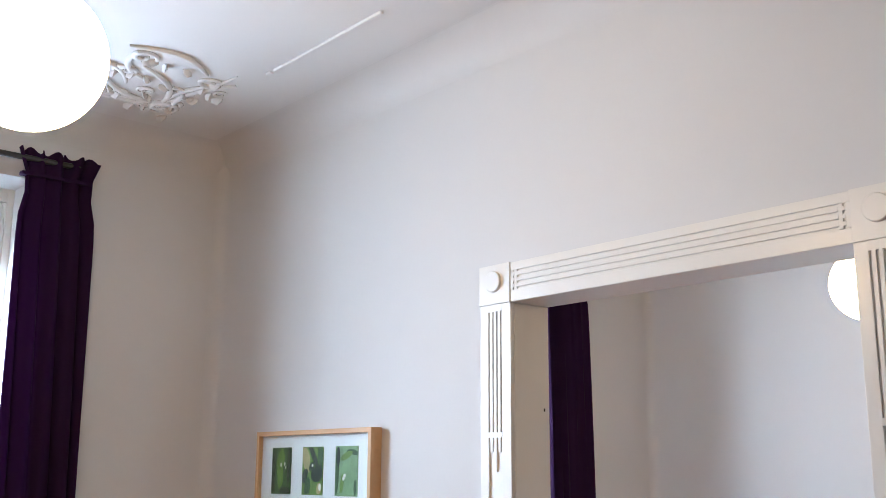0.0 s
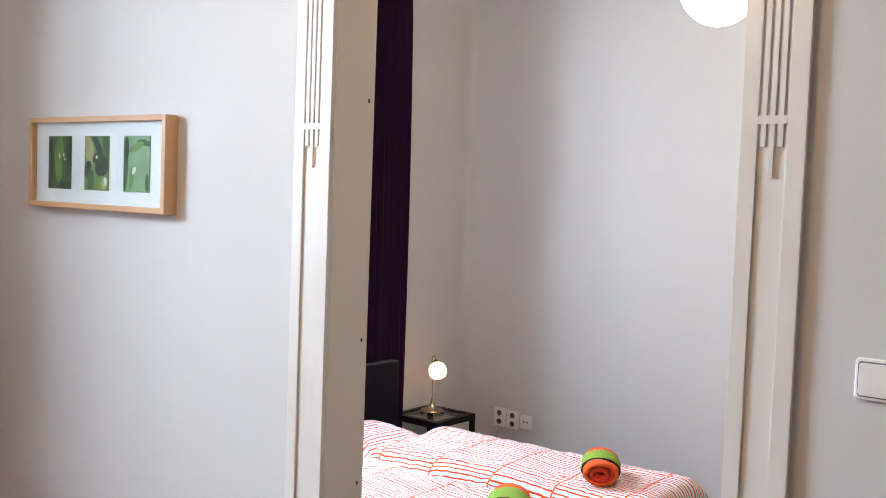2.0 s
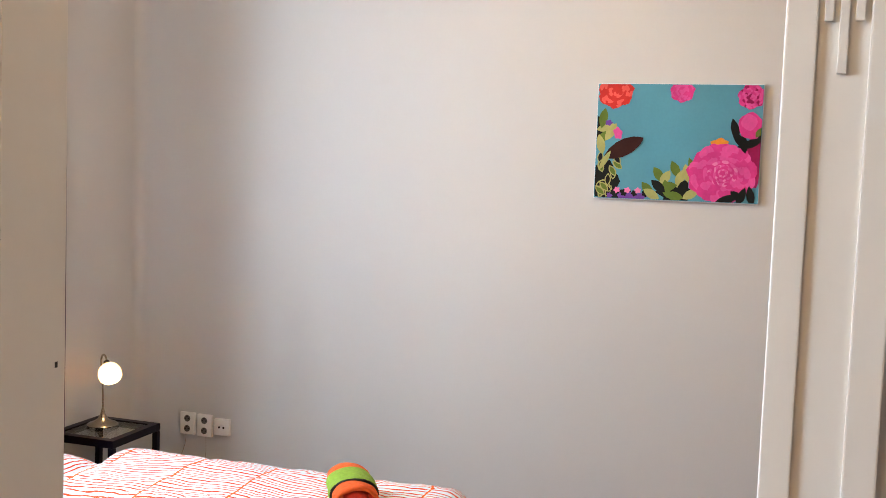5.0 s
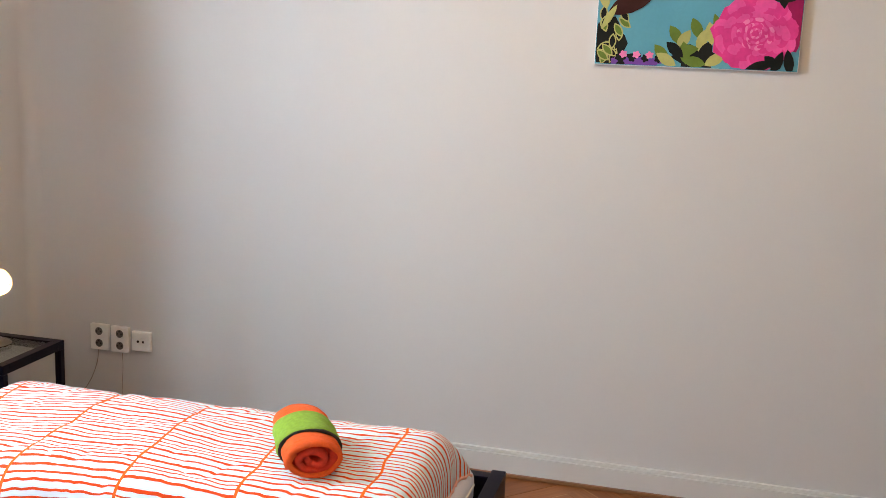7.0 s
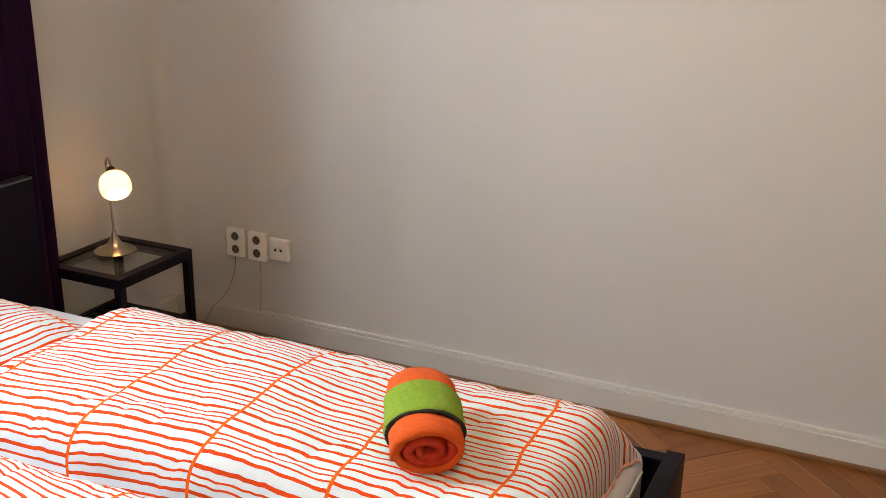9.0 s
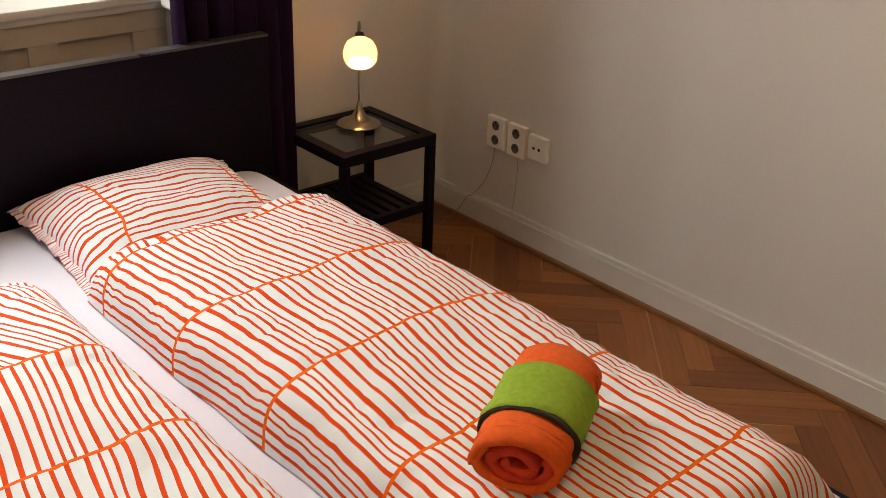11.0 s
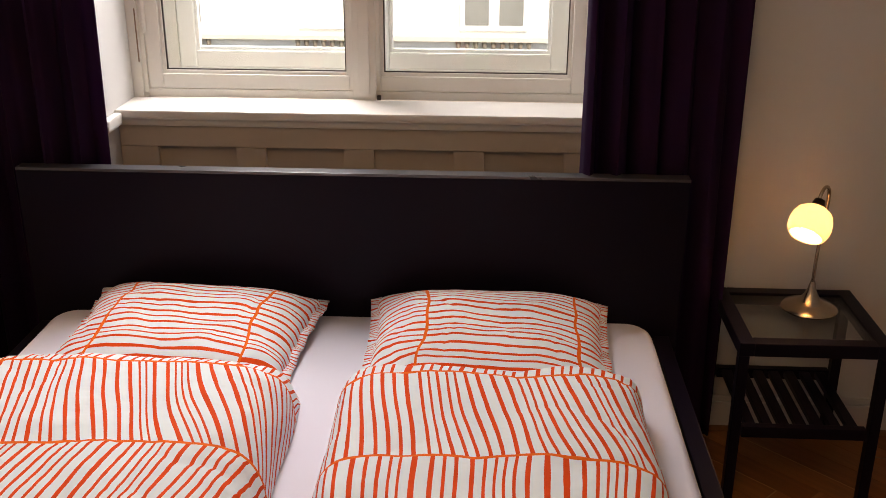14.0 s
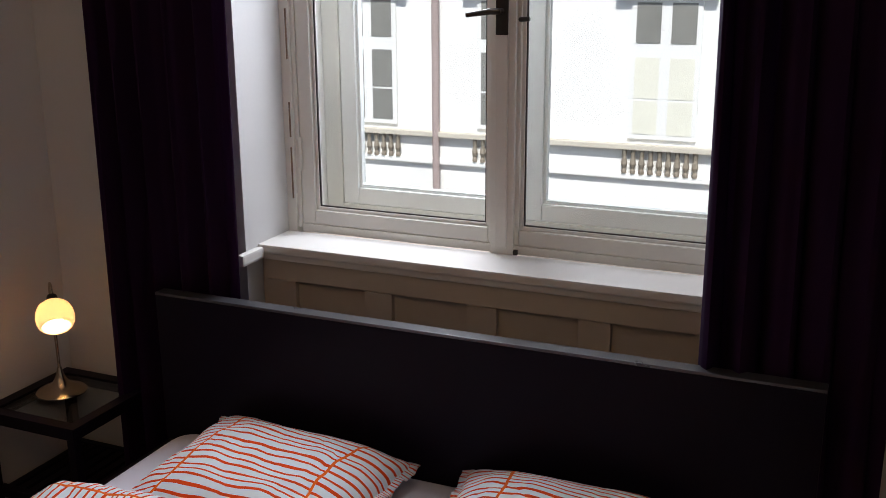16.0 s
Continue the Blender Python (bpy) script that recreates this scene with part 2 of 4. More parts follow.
# ---- mesh helpers ----
def mesh_of(name, bm, mat, smooth=False):
    me = bpy.data.meshes.new(name)
    bm.normal_update()
    bm.to_mesh(me)
    bm.free()
    me.materials.append(mat)
    if smooth:
        for p in me.polygons:
            p.use_smooth = True
        me.set_sharp_from_angle(angle=radians(55))
    return me


def part(name, bm, mat, parent=None, label="", smooth=False):
    ob = new(name, mesh_of(name, bm, mat, smooth))
    if parent is not None:
        ob.parent = parent
    if label:
        ob["label"] = label
    return ob


def thing(name, at, label, category, group="", turn=0):
    ob = new(name)
    ob.empty_display_size = 0.1
    ob.matrix_world = pose(*at, 0, 0, turn)
    return tagged(ob, label, category, group)


def structure(name, bm, mat, label, smooth=False):
    return tagged(part(name, bm, mat, None, "", smooth), label, name.split("_")[0], "", "structure")


def box(bm, x0, x1, y0, y1, z0, z1, bevel=0.0, m=None):
    made = bmesh.ops.create_cube(bm, size=1, matrix=Matrix.LocRotScale(((x0 + x1) / 2, (y0 + y1) / 2, (z0 + z1) / 2), None, (x1 - x0, y1 - y0, z1 - z0)))["verts"]
    if bevel:
        edges = list({e for v in made for e in v.link_edges})
        made = bmesh.ops.bevel(bm, geom=edges, offset=bevel, segments=2, profile=0.7, affect="EDGES")["verts"]
    if m is not None:
        bmesh.ops.transform(bm, matrix=m, verts=made)
    return bm


def boxed(*a, **k):
    return box(bmesh.new(), *a, **k)


def lathe(profile, steps=28, bm=None, m=None):
    """Turns (radius, height) pairs round z."""
    bm = bm or bmesh.new()
    rings = []
    for r, z in profile:
        ring = []
        for i in range(steps):
            a = 2 * math.pi * i / steps
            p = Vector((r * math.cos(a), r * math.sin(a), z))
            ring.append(bm.verts.new(m @ p if m else p))
        rings.append(ring)
    for a, b in zip(rings, rings[1:]):
        for i in range(steps):
            bm.faces.new((a[i], a[(i + 1) % steps], b[(i + 1) % steps], b[i]))
    if profile[0][0] > 1e-5:
        bm.faces.new(rings[0][::-1])
    if profile[-1][0] > 1e-5:
        bm.faces.new(rings[-1])
    bmesh.ops.remove_doubles(bm, verts=bm.verts, dist=1e-6)
    return bm


def tube(points, radius, steps=10, bm=None, flat=1.0):
    """A round bar along points; radius a number or one for each point; flat squeezes it along z."""
    bm = bm or bmesh.new()
    pts = [Vector(p) for p in points]
    rings = []
    side = None
    for i, p in enumerate(pts):
        d = (pts[min(i + 1, len(pts) - 1)] - pts[max(i - 1, 0)]).normalized()
        if side is None:
            side = d.orthogonal().normalized()
        side = (side - d * side.dot(d)).normalized()
        up = d.cross(side)
        r = radius[i] if hasattr(radius, "__len__") else radius
        ring = []
        for k in range(steps):
            a = 2 * math.pi * k / steps
            o = r * (math.cos(a) * side + math.sin(a) * up)
            o.z *= flat
            ring.append(bm.verts.new(p + o))
        rings.append(ring)
    for a, b in zip(rings, rings[1:]):
        for k in range(steps):
            bm.faces.new((a[k], a[(k + 1) % steps], b[(k + 1) % steps], b[k]))
    bm.faces.new(rings[0][::-1])
    bm.faces.new(rings[-1])
    return bm


def extrude_outline(outline, depth, bm=None, m=None):
    """A flat outline in x, z given thickness towards -y."""
    bm = bm or bmesh.new()
    m = m or Matrix()
    front = [bm.verts.new(m @ Vector((x, -depth, z))) for x, z in outline]
    back = [bm.verts.new(m @ Vector((x, 0, z))) for x, z in outline]
    bm.faces.new(front)
    bm.faces.new(back[::-1])
    n = len(outline)
    for i in range(n):
        bm.faces.new((front[i], back[i], back[(i + 1) % n], front[(i + 1) % n]))
    bmesh.ops.recalc_face_normals(bm, faces=bm.faces)
    return bm


# ---- the plan ----
WX, EX = -4.65, 0.9            # window wall, back wall
SY, PY, QY, NY = 0.3, 5.645, 5.795, 8.83   # near wall, partition's two faces, far wall
CZ = 3.30
OL, OR, OZ = -2.711, -1.574, 2.338   # the wide opening
NICHES = ((3.42, 4.76), (6.475, 7.815))
NICHE_TOP = 2.99

bm = bmesh.new()
edges_y = [SY - 0.3, NICHES[0][0], NICHES[0][1], NICHES[1][0], NICHES[1][1], NY + 0.3]
for i in (0, 2, 4):
    box(bm, WX - 0.55, WX, edges_y[i], edges_y[i + 1], 0, CZ)
for a, b in NICHES:
    box(bm, WX - 0.55, WX, a, b, NICHE_TOP, CZ)
structure("wall_west", bm, WALL, "white painted outer wall with deep window niches")
bm = bmesh.new()
box(bm, WX, OL - 0.018, PY, QY, 0, CZ)
box(bm, OR + 0.018, EX, PY, QY, 0, CZ)
box(bm, OL - 0.018, OR + 0.018, PY, QY, OZ + 0.018, CZ)
structure("wall_partition", bm, WALL, "white painted partition wall with a wide cased opening")
structure("wall_north", boxed(WX, EX, NY, NY + 0.3, 0, CZ), WALL, "plain white painted bedroom wall")
# Two unseen closing walls, darker than WALL to deepen the rooms' shade.
structure("wall_east", boxed(EX, EX + 0.3, SY - 0.3, NY + 0.3, 0, CZ), DIM_BEIGE, "unseen beige back wall, darkened to cut bounced light")
structure("wall_south", boxed(WX, EX, SY - 0.3, SY, 0, CZ), DIM_BEIGE, "unseen beige near wall, darkened to cut bounced light")
structure("ceiling", boxed(WX - 0.55, EX + 0.3, SY - 0.3, NY + 0.3, CZ, CZ + 0.25), CEILING, "white plastered ceiling")
floor = structure("floor", boxed(WX - 0.55, EX + 0.3, SY - 0.3, NY + 0.3, -0.2, -0.018), OAK_BEAD, "oak herringbone parquet floor")


def cove(length, r, m):
    """A hollow quarter-round between wall and ceiling."""
    prof = [(0.0, 0.0)] + [(r * (1 - math.sin(a)), -r * (1 - math.cos(a))) for a in [math.pi / 2 * i / 8 for i in range(9)]]
    b = bmesh.new()
    e0 = [b.verts.new(m @ Vector((0, y, z))) for y, z in prof]
    e1 = [b.verts.new(m @ Vector((length, y, z))) for y, z in prof]
    n = len(prof)
    for i in range(n):
        b.faces.new((e0[i], e1[i], e1[(i + 1) % n], e0[(i + 1) % n]))
    b.faces.new(e0[::-1])
    b.faces.new(e1)
    bmesh.ops.recalc_face_normals(b, faces=b.faces)
    return b


structure("cornice_1", cove(EX - WX - 0.002, 0.13, pose(EX - 0.001, PY - 0.001, CZ - 0.001, 0, 0, 180)), WALL, "smooth hollow plaster cove along the ceiling", True)
structure("cornice_2", cove(PY - SY - 0.002, 0.13, pose(WX + 0.001, PY - 0.001, CZ - 0.001, 0, 0, 270)), WALL, "smooth hollow plaster cove along the ceiling", True)


UPRIGHT = Matrix(((0, 1, 0, 0), (0, 0, 1, 0), (1, 0, 0, 0), (0, 0, 0, 1)))
for i, y in enumerate((PY, NY)):
    structure("fillet_%d" % (i + 1), cove(CZ - 0.105, 0.055, Matrix.Translation((WX + 0.0005, y - 0.0005, 0.1)) @ UPRIGHT), WALL, "rounded plaster corner between two walls", True)


def skirting(name, x0, x1, y0, y1, face):
    """Board with a stepped top and an oak bead on the floor; face: +1/-1 along the thin axis."""
    b = bmesh.new()
    box(b, x0, x1, y0, y1, 0, 0.088, 0.003)
    if abs(x1 - x0) > abs(y1 - y0):
        yb = (y0, y0 + 0.014) if face > 0 else (y1 - 0.014, y1)
        box(b, x0, x1, *yb, 0.0882, 0.104, 0.004)
        bead = boxed(x0, x1, y0 - 0.014 if face < 0 else y1, y0 if face < 0 else y1 + 0.014, 0, 0.014, 0.004)
    else:
        xb = (x0, x0 + 0.014) if face > 0 else (x1 - 0.014, x1)
        box(b, *xb, y0, y1, 0.0882, 0.104, 0.004)
        bead = boxed(x0 - 0.014 if face < 0 else x1, x0 if face < 0 else x1 + 0.014, y0, y1, 0, 0.014, 0.004)
    ob = structure(name, b, SKIRTING, "white gloss skirting board with stepped top")
    part("bead", bead, OAK_BEAD, ob, "brown oak bead along the floor")


skirting("baseboard_1", WX + 0.021, EX, NY - 0.02, NY, -1)
skirting("baseboard_2", WX, WX + 0.02, 7.84, NY, 1)
skirting("baseboard_3", WX, WX + 0.02, QY, 6.46, 1)
skirting("baseboard_4", WX + 0.021, OL - 0.16, PY - 0.02, PY, -1)
skirting("baseboard_5", OR + 0.16, EX, PY - 0.02, PY, -1)


# ---- cased opening ----
def casing_upright(name, x0, x1):
    """Upright casing: sunk field between two rails, three ribs with stepped ends."""
    w = x1 - x0
    ra, rb = x0 + w * 0.27, x1 - w * 0.29
    deep, face, top = PY - 0.011, PY - 0.0175, OZ - 0.001
    ob = structure(name, boxed(x0 + 0.002, x1 - 0.002, deep, PY, 0, top), GLOSS_WHITE, "cream gloss door casing with carved ribs")
    ob["category"] = "door casing"
    part("rail", boxed(x0, ra, face, deep - 0.0002, 0, top, 0.0025), GLOSS_WHITE, ob)
    part("rail", boxed(rb, x1, face, deep - 0.0002, 0, top, 0.0025), GLOSS_WHITE, ob)
    f = rb - ra
    groove = f * 0.115
    rib = (f - 4 * groove) / 3
    for k in range(3):
        a = ra + groove + k * (rib + groove)
        part("rib", boxed(a, a + rib, face, deep - 0.0002, 1.931, OZ - 0.022, 0.0015), GLOSS_WHITE, ob)
        part("rib", boxed(a, a + rib, face, deep - 0.0002, 1.812 if k == 1 else 1.872, 1.9185, 0.0015), GLOSS_WHITE, ob)
    part("bridge", boxed(ra - 0.001, rb + 0.001, face - 0.0003, deep - 0.0002, 1.9165, 1.9330), GLOSS_WHITE, ob)
    part("bridge", boxed(ra - 0.001, rb + 0.001, face - 0.0003, deep - 0.0002, OZ - 0.0245, top), GLOSS_WHITE, ob)
    for k in range(3):
        part("bar", boxed(ra + 0.0002, rb - 0.0002, face, deep - 0.0002, 0.70 + k * 0.03, 0.718 + k * 0.03, 0.003), GLOSS_WHITE, ob)
    part("foot_panel", boxed(ra + 0.0002, rb - 0.0002, face, deep - 0.0002, 0, 0.30, 0.003), GLOSS_WHITE, ob)
    return ob


def corner_block(name, x0, x1):
    c, z0, z1 = (x0 + x1) / 2, OZ, OZ + 0.128
    ob = structure(name, boxed(x0, x1, PY - 0.021, PY, z0, z1, 0.0025), GLOSS_WHITE, "cream corner block with a round boss")
    ob["category"] = "door casing"
    m = pose(c, PY - 0.0208, (z0 + z1) / 2 + 0.008, 90, 0, 0)
    part("boss", lathe([(0.034, 0), (0.034, 0.008), (0.032, 0.010), (0.0, 0.0102)], 36, None, m), GLOSS_WHITE, ob)
    return ob


CL, CR = OL - 0.138, OR + 0.131
casing_upright("trim_1", CL, OL)
casing_upright("trim_2", OR, CR)
corner_block("trim_3", CL - 0.003, OL)
corner_block("trim_4", OR, CR + 0.003)
head = structure("trim_5", boxed(OL + 0.0005, OR - 0.0005, PY - 0.011, PY, OZ, OZ + 0.126), GLOSS_WHITE, "cream fluted head board of the opening")
head["category"] = "door casing"
part("rail", boxed(OL + 0.0005, OR - 0.0005, PY - 0.0175, PY - 0.0112, OZ, OZ + 0.037, 0.0025), GLOSS_WHITE, head)
part("rail", boxed(OL + 0.0005, OR - 0.0005, PY - 0.0175, PY - 0.0112, OZ + 0.100, OZ + 0.126, 0.0025), GLOSS_WHITE, head)
for k in range(3):
    z = OZ + 0.0445 + k * 0.0186
    part("rib", boxed(OL + 0.030, OR - 0.030, PY - 0.0175, PY - 0.0112, z, z + 0.011, 0.002), GLOSS_WHITE, head)
    for xa in (OL + 0.0123, OR - 0.0194):
        part("rib", boxed(xa, xa + 0.0071, PY - 0.0175, PY - 0.0112, z, z + 0.011, 0.001), GLOSS_WHITE, head)
for xa in (OL + 0.0008, OR - 0.0122):
    part("rail", boxed(xa, xa + 0.0114, PY - 0.0175, PY - 0.0112, OZ + 0.0372, OZ + 0.0998, 0.001), GLOSS_WHITE, head)
for xa in (OL + 0.0195, OR - 0.0299):
    part("bridge", boxed(xa, xa + 0.0104, PY - 0.0172, PY - 0.0112, OZ + 0.0372, OZ + 0.0998, 0.001), GLOSS_WHITE, head)
jamb = structure("trim_6", boxed(OL - 0.0178, OL, PY + 0.0005, QY + 0.004, 0, OZ - 0.001, 0.001), GLOSS_WHITE, "cream gloss jamb lining")
for z in (0.92, 1.33, 2.00):
    part("screw", boxed(OL + 0.0001, OL + 0.0012, QY - 0.022, QY - 0.016, z, z + 0.010), HOLE, jamb, "small dark screw hole")
structure("trim_7", boxed(OR, OR + 0.0178, PY + 0.0005, QY + 0.004, 0, OZ - 0.001, 0.001), GLOSS_WHITE, "cream gloss jamb lining")
structure("trim_8", boxed(OL - 0.0178, OR + 0.0178, PY + 0.0005, QY + 0.004, OZ, OZ + 0.0178, 0.001), GLOSS_WHITE, "cream gloss head lining")
for i, (xa, xb) in enumerate(((CL, OL - 0.03), (OR + 0.03, CR))):
    structure("trim_%d" % (9 + i), boxed(xa, xb, QY + 0.0045, QY + 0.022, 0, OZ + 0.126, 0.003), GLOSS_WHITE, "cream gloss casing on the bedroom side")


# ---- windows ----
def sash(window, x, ya, yb, z0, z1, post, name="sash"):
    """One casement: rails, stiles, glazing bead, pane."""
    b = bmesh.new()
    box(b, x - 0.022, x + 0.022, ya, ya + post, z0, z1, 0.004)
    box(b, x - 0.022, x + 0.022, yb - post, yb, z0, z1, 0.004)
    box(b, x - 0.0215, x + 0.0215, ya + post, yb - post, z0, z0 + post, 0.004)
    box(b, x - 0.0215, x + 0.0215, ya + post, yb - post, z1 - post, z1, 0.004)
    # The outer sash is whiter than the inner: daylight put into its colour.
    paint_of = OLD_WHITE if name == "sash" else FAR_AND_LIT_WHITE
    s = part(name, b, paint_of, window)
    b = bmesh.new()
    for q in ((ya + post, ya + post + 0.010, z0 + post, z1 - post), (yb - post - 0.010, yb - post, z0 + post, z1 - post),
              (ya + post + 0.010, yb - post - 0.010, z0 + post, z0 + post + 0.010), (ya + post + 0.010, yb - post - 0.010, z1 - post - 0.010, z1 - post)):
        box(b, x - 0.010, x + 0.012, *q, 0.002)
    part("glazing_bead", b, paint_of, s)
    if name == "sash":
        # Dark strips round the pane stand in for the shadow in its gap.
        b, y2, y3, z2, z3 = bmesh.new(), ya + post + 0.010, yb - post - 0.010, z0 + post + 0.010, z1 - post - 0.010
        for q in ((y2, y2 + 0.0035, z2, z3), (y3 - 0.0035, y3, z2, z3), (y2 + 0.0035, y3 - 0.0035, z2, z2 + 0.0035), (y2 + 0.0035, y3 - 0.0035, z3 - 0.0035, z3)):
            box(b, x + 0.0022, x + 0.008, *q)
        part("putty_line", b, DARK_METAL, s, "dark strip standing for the shaded gap round the pane")
    pane = part("pane", boxed(x - 0.002, x + 0.002, ya + post + 0.004, yb - post - 0.004, z0 + post + 0.004, z1 - post - 0.004), WINDOW_GLASS, s)
    pane.visible_shadow = False
    return s


def window(name, y0, y1):
    c = (y0 + y1) / 2
    z0, z1 = 0.908, 2.93
    win = structure(name, boxed(-5.14, -4.875, y0 + 0.0005, y0 + 0.03, 0.89, NICHE_TOP, 0.002), OLD_WHITE, "old white painted double casement window with deep sill")
    win["category"] = "window"
    part("lining", boxed(-5.14, -4.875, y1 - 0.03, y1 - 0.0005, 0.89, NICHE_TOP, 0.002), OLD_WHITE, win)
    part("lining", boxed(-5.14, -4.875, y0 + 0.031, y1 - 0.031, z1 + 0.002, NICHE_TOP - 0.0005, 0.002), OLD_WHITE, win)
    for x, post, inset in ((-4.91, 0.042, 0.012), (-5.085, 0.05, 0.055)):
        fr = bmesh.new()
        box(fr, x - 0.03, x + 0.026, y0 + 0.0305, y0 + 0.0305 + inset, z0, z1, 0.003)
        box(fr, x - 0.03, x + 0.026, y1 - 0.0305 - inset, y1 - 0.0305, z0, z1, 0.003)
        box(fr, x - 0.03, x + 0.026, y0 + 0.031 + inset, y1 - 0.031 - inset, z0 - 0.012, z0 + (0.012 if inset < 0.03 else 0.04), 0.003)
        part("window_frame", fr, OLD_WHITE, win)
        zb = z0 + (0.0125 if inset < 0.03 else 0.0405)
        for k, (ya, yb) in enumerate(((y0 + 0.032 + inset, c - 0.002), (c + 0.002, y1 - 0.032 - inset))):
            s = sash(win, x, ya, yb, zb, z1 - 0.005, post, "sash" if inset < 0.03 else "outer_sash")
            if inset < 0.03:
                for z in (1.08, 1.80, 2.60):
                    yh = ya + 0.001 if k == 0 else yb - 0.001
                    part("hinge", lathe([(0.007, 0), (0.007, 0.09), (0.004, 0.098)], 10, None, Matrix.Translation((x + 0.027, yh, z))), OLD_WHITE, s)
    # closing batten with its small foot and the handle
    x = -4.91
    b = boxed(x + 0.023, x + 0.036, c - 0.034, c + 0.034, 0.893, z1, 0.004)
    box(b, x + 0.0365, x + 0.044, c - 0.016, c + 0.016, 0.915, z1, 0.003)
    batten = part("batten", b, OLD_WHITE, win)
    part("latch_pin", boxed(x + 0.03, x + 0.042, c + 0.035, c + 0.047, 0.898, 0.912, 0.003), DARK_METAL, win)
    h = boxed(x + 0.0442, x + 0.049, c - 0.017, c + 0.017, 1.48, 1.60, 0.003)
    handle = part("handle", h, DARK_METAL, win, "dark metal casement handle")
    part("lever", tube([(x + 0.049, c, 1.54), (x + 0.075, c, 1.54), (x + 0.08, c - 0.02, 1.54), (x + 0.08, c - 0.085, 1.530)], [0.007, 0.008, 0.008, 0.006], 10), DARK_METAL, handle, "", True)
    part("catch", tube([(x + 0.027, c + 0.045, 1.52), (x + 0.05, c + 0.05, 1.52), (x + 0.05, c + 0.075, 1.522)], 0.006, 8), DARK_METAL, win, "", True)
    # worn slots where the paint has come off
    for z, n in ((1.00, 0.15), (1.18, 0.10), (1.40, 0.14), (1.66, 0.12)):
        part("paint_chip", boxed(-4.862, -4.856, y0 + 0.0302, y0 + 0.0325, z, z + n, 0.0008), WORN, win, "bare brown chip in the paint")
        part("paint_chip", boxed(-5.03, -5.02, y0 + 0.0302, y0 + 0.0325, z + 0.05, z + 0.05 + n, 0.0008), WORN, win, "bare brown chip in the paint")
    part("outer_reveal", boxed(-5.20, -5.145, y0 + 0.03, y0 + 0.085, 0.93, 2.90, 0.004), WORN, win, "weathered brown outer frame edge")
    # sill with a rounded nosing, carried round the reveal
    b = boxed(-4.874, -4.705, y0 + 0.0005, y1 - 0.0005, 0.874, 0.898, 0.006)
    box(b, -4.755, -4.717, y0 + 0.001, y1 - 0.001, 0.852, 0.8735, 0.006)
    part("window_sill", b, OLD_WHITE, win, "white painted wooden sill", False)
    b = boxed(-4.704, -4.60, y0 + 0.0005, y0 + 0.024, 0.860, 0.892, 0.007)
    box(b, -4.704, -4.60, y1 - 0.024, y1 - 0.0005, 0.860, 0.892, 0.007)
    part("sill_return", b, OLD_WHITE, win)
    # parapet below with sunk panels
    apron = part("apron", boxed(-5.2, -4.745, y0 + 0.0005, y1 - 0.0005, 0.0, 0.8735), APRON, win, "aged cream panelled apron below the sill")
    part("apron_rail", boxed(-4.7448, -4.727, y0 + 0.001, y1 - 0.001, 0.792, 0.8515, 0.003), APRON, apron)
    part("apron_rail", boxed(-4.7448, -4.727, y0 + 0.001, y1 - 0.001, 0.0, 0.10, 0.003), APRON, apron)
    w = (y1 - y0 - 0.13) / 4
    for k in range(5):
        ya = y0 + 0.001 if k == 0 else y0 + 0.065 + k * w - 0.042
        yb = y1 - 0.001 if k == 4 else y0 + 0.065 + k * w + 0.042
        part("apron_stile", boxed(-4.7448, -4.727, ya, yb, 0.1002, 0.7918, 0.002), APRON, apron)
    return win


window("window_1", *NICHES[1])
window("window_2", *NICHES[0])


# ---- curtains ----
def curtain(y0, y1, z0, z1, pleats, seed, side):
    """Heavy cloth in soft pleats, gathered on a rod, with a ruffled heading."""
    t = thing("curtain", (-4.555, (y0 + y1) / 2, z0), "dark aubergine purple pleated curtain hanging from a rod", "curtain", "curtains")
    rnd = random.Random(seed)
    ph = [rnd.uniform(0, 6.28) for _ in range(4)]
    bm = bmesh.new()
    nu, nv = pleats * 12, 34
    grid = []
    half = (y1 - y0) / 2
    for j in range(nv + 1):
        v = j / nv
        z = v * (z1 - z0)
        row = []
        gather = 1.0 - 0.18 * math.exp(-((v - 0.955) / 0.03) ** 2) + 0.09 * math.exp(-((v - 1.0) / 0.02) ** 2)
        for i in range(nu + 1):
            u = i / nu
            a = u * pleats * 2 * math.pi
            swing = math.sin(a + ph[0] + 0.5 * math.sin(v * 3 + ph[1])) + 0.35 * math.sin(2.3 * a + ph[2] + v * 2)
            amp = 0.030 + 0.012 * math.sin(3 * u + ph[3]) - 0.010 * v
            x = amp * swing
            y = (2 * u - 1) * half * gather + 0.010 * math.sin(a * 1.0 + ph[1] + v * 4)
            y += side * 0.025 * (1 - v)
            row.append(bm.verts.new((x, y, z + (0.012 * math.sin(a * 1.7) if j == nv else 0))))
        grid.append(row)
    for j in range(nv):
        for i in range(nu):
            bm.faces.new((grid[j][i], grid[j][i + 1], grid[j + 1][i + 1], grid[j + 1][i]))
    cloth = part("cloth", bm, CURTAIN, t, "", True)
    mod = cloth.modifiers.new("thickness", "SOLIDIFY")
    mod.thickness, mod.offset = 0.004, 0
    hem = bmesh.new()
    box(hem, -0.02, 0.02, -half * 0.9, half * 0.9, z1 - z0 - 0.11, z1 - z0 - 0.095, 0.004)
    part("heading_tape", hem, CURTAIN, t)
    return t


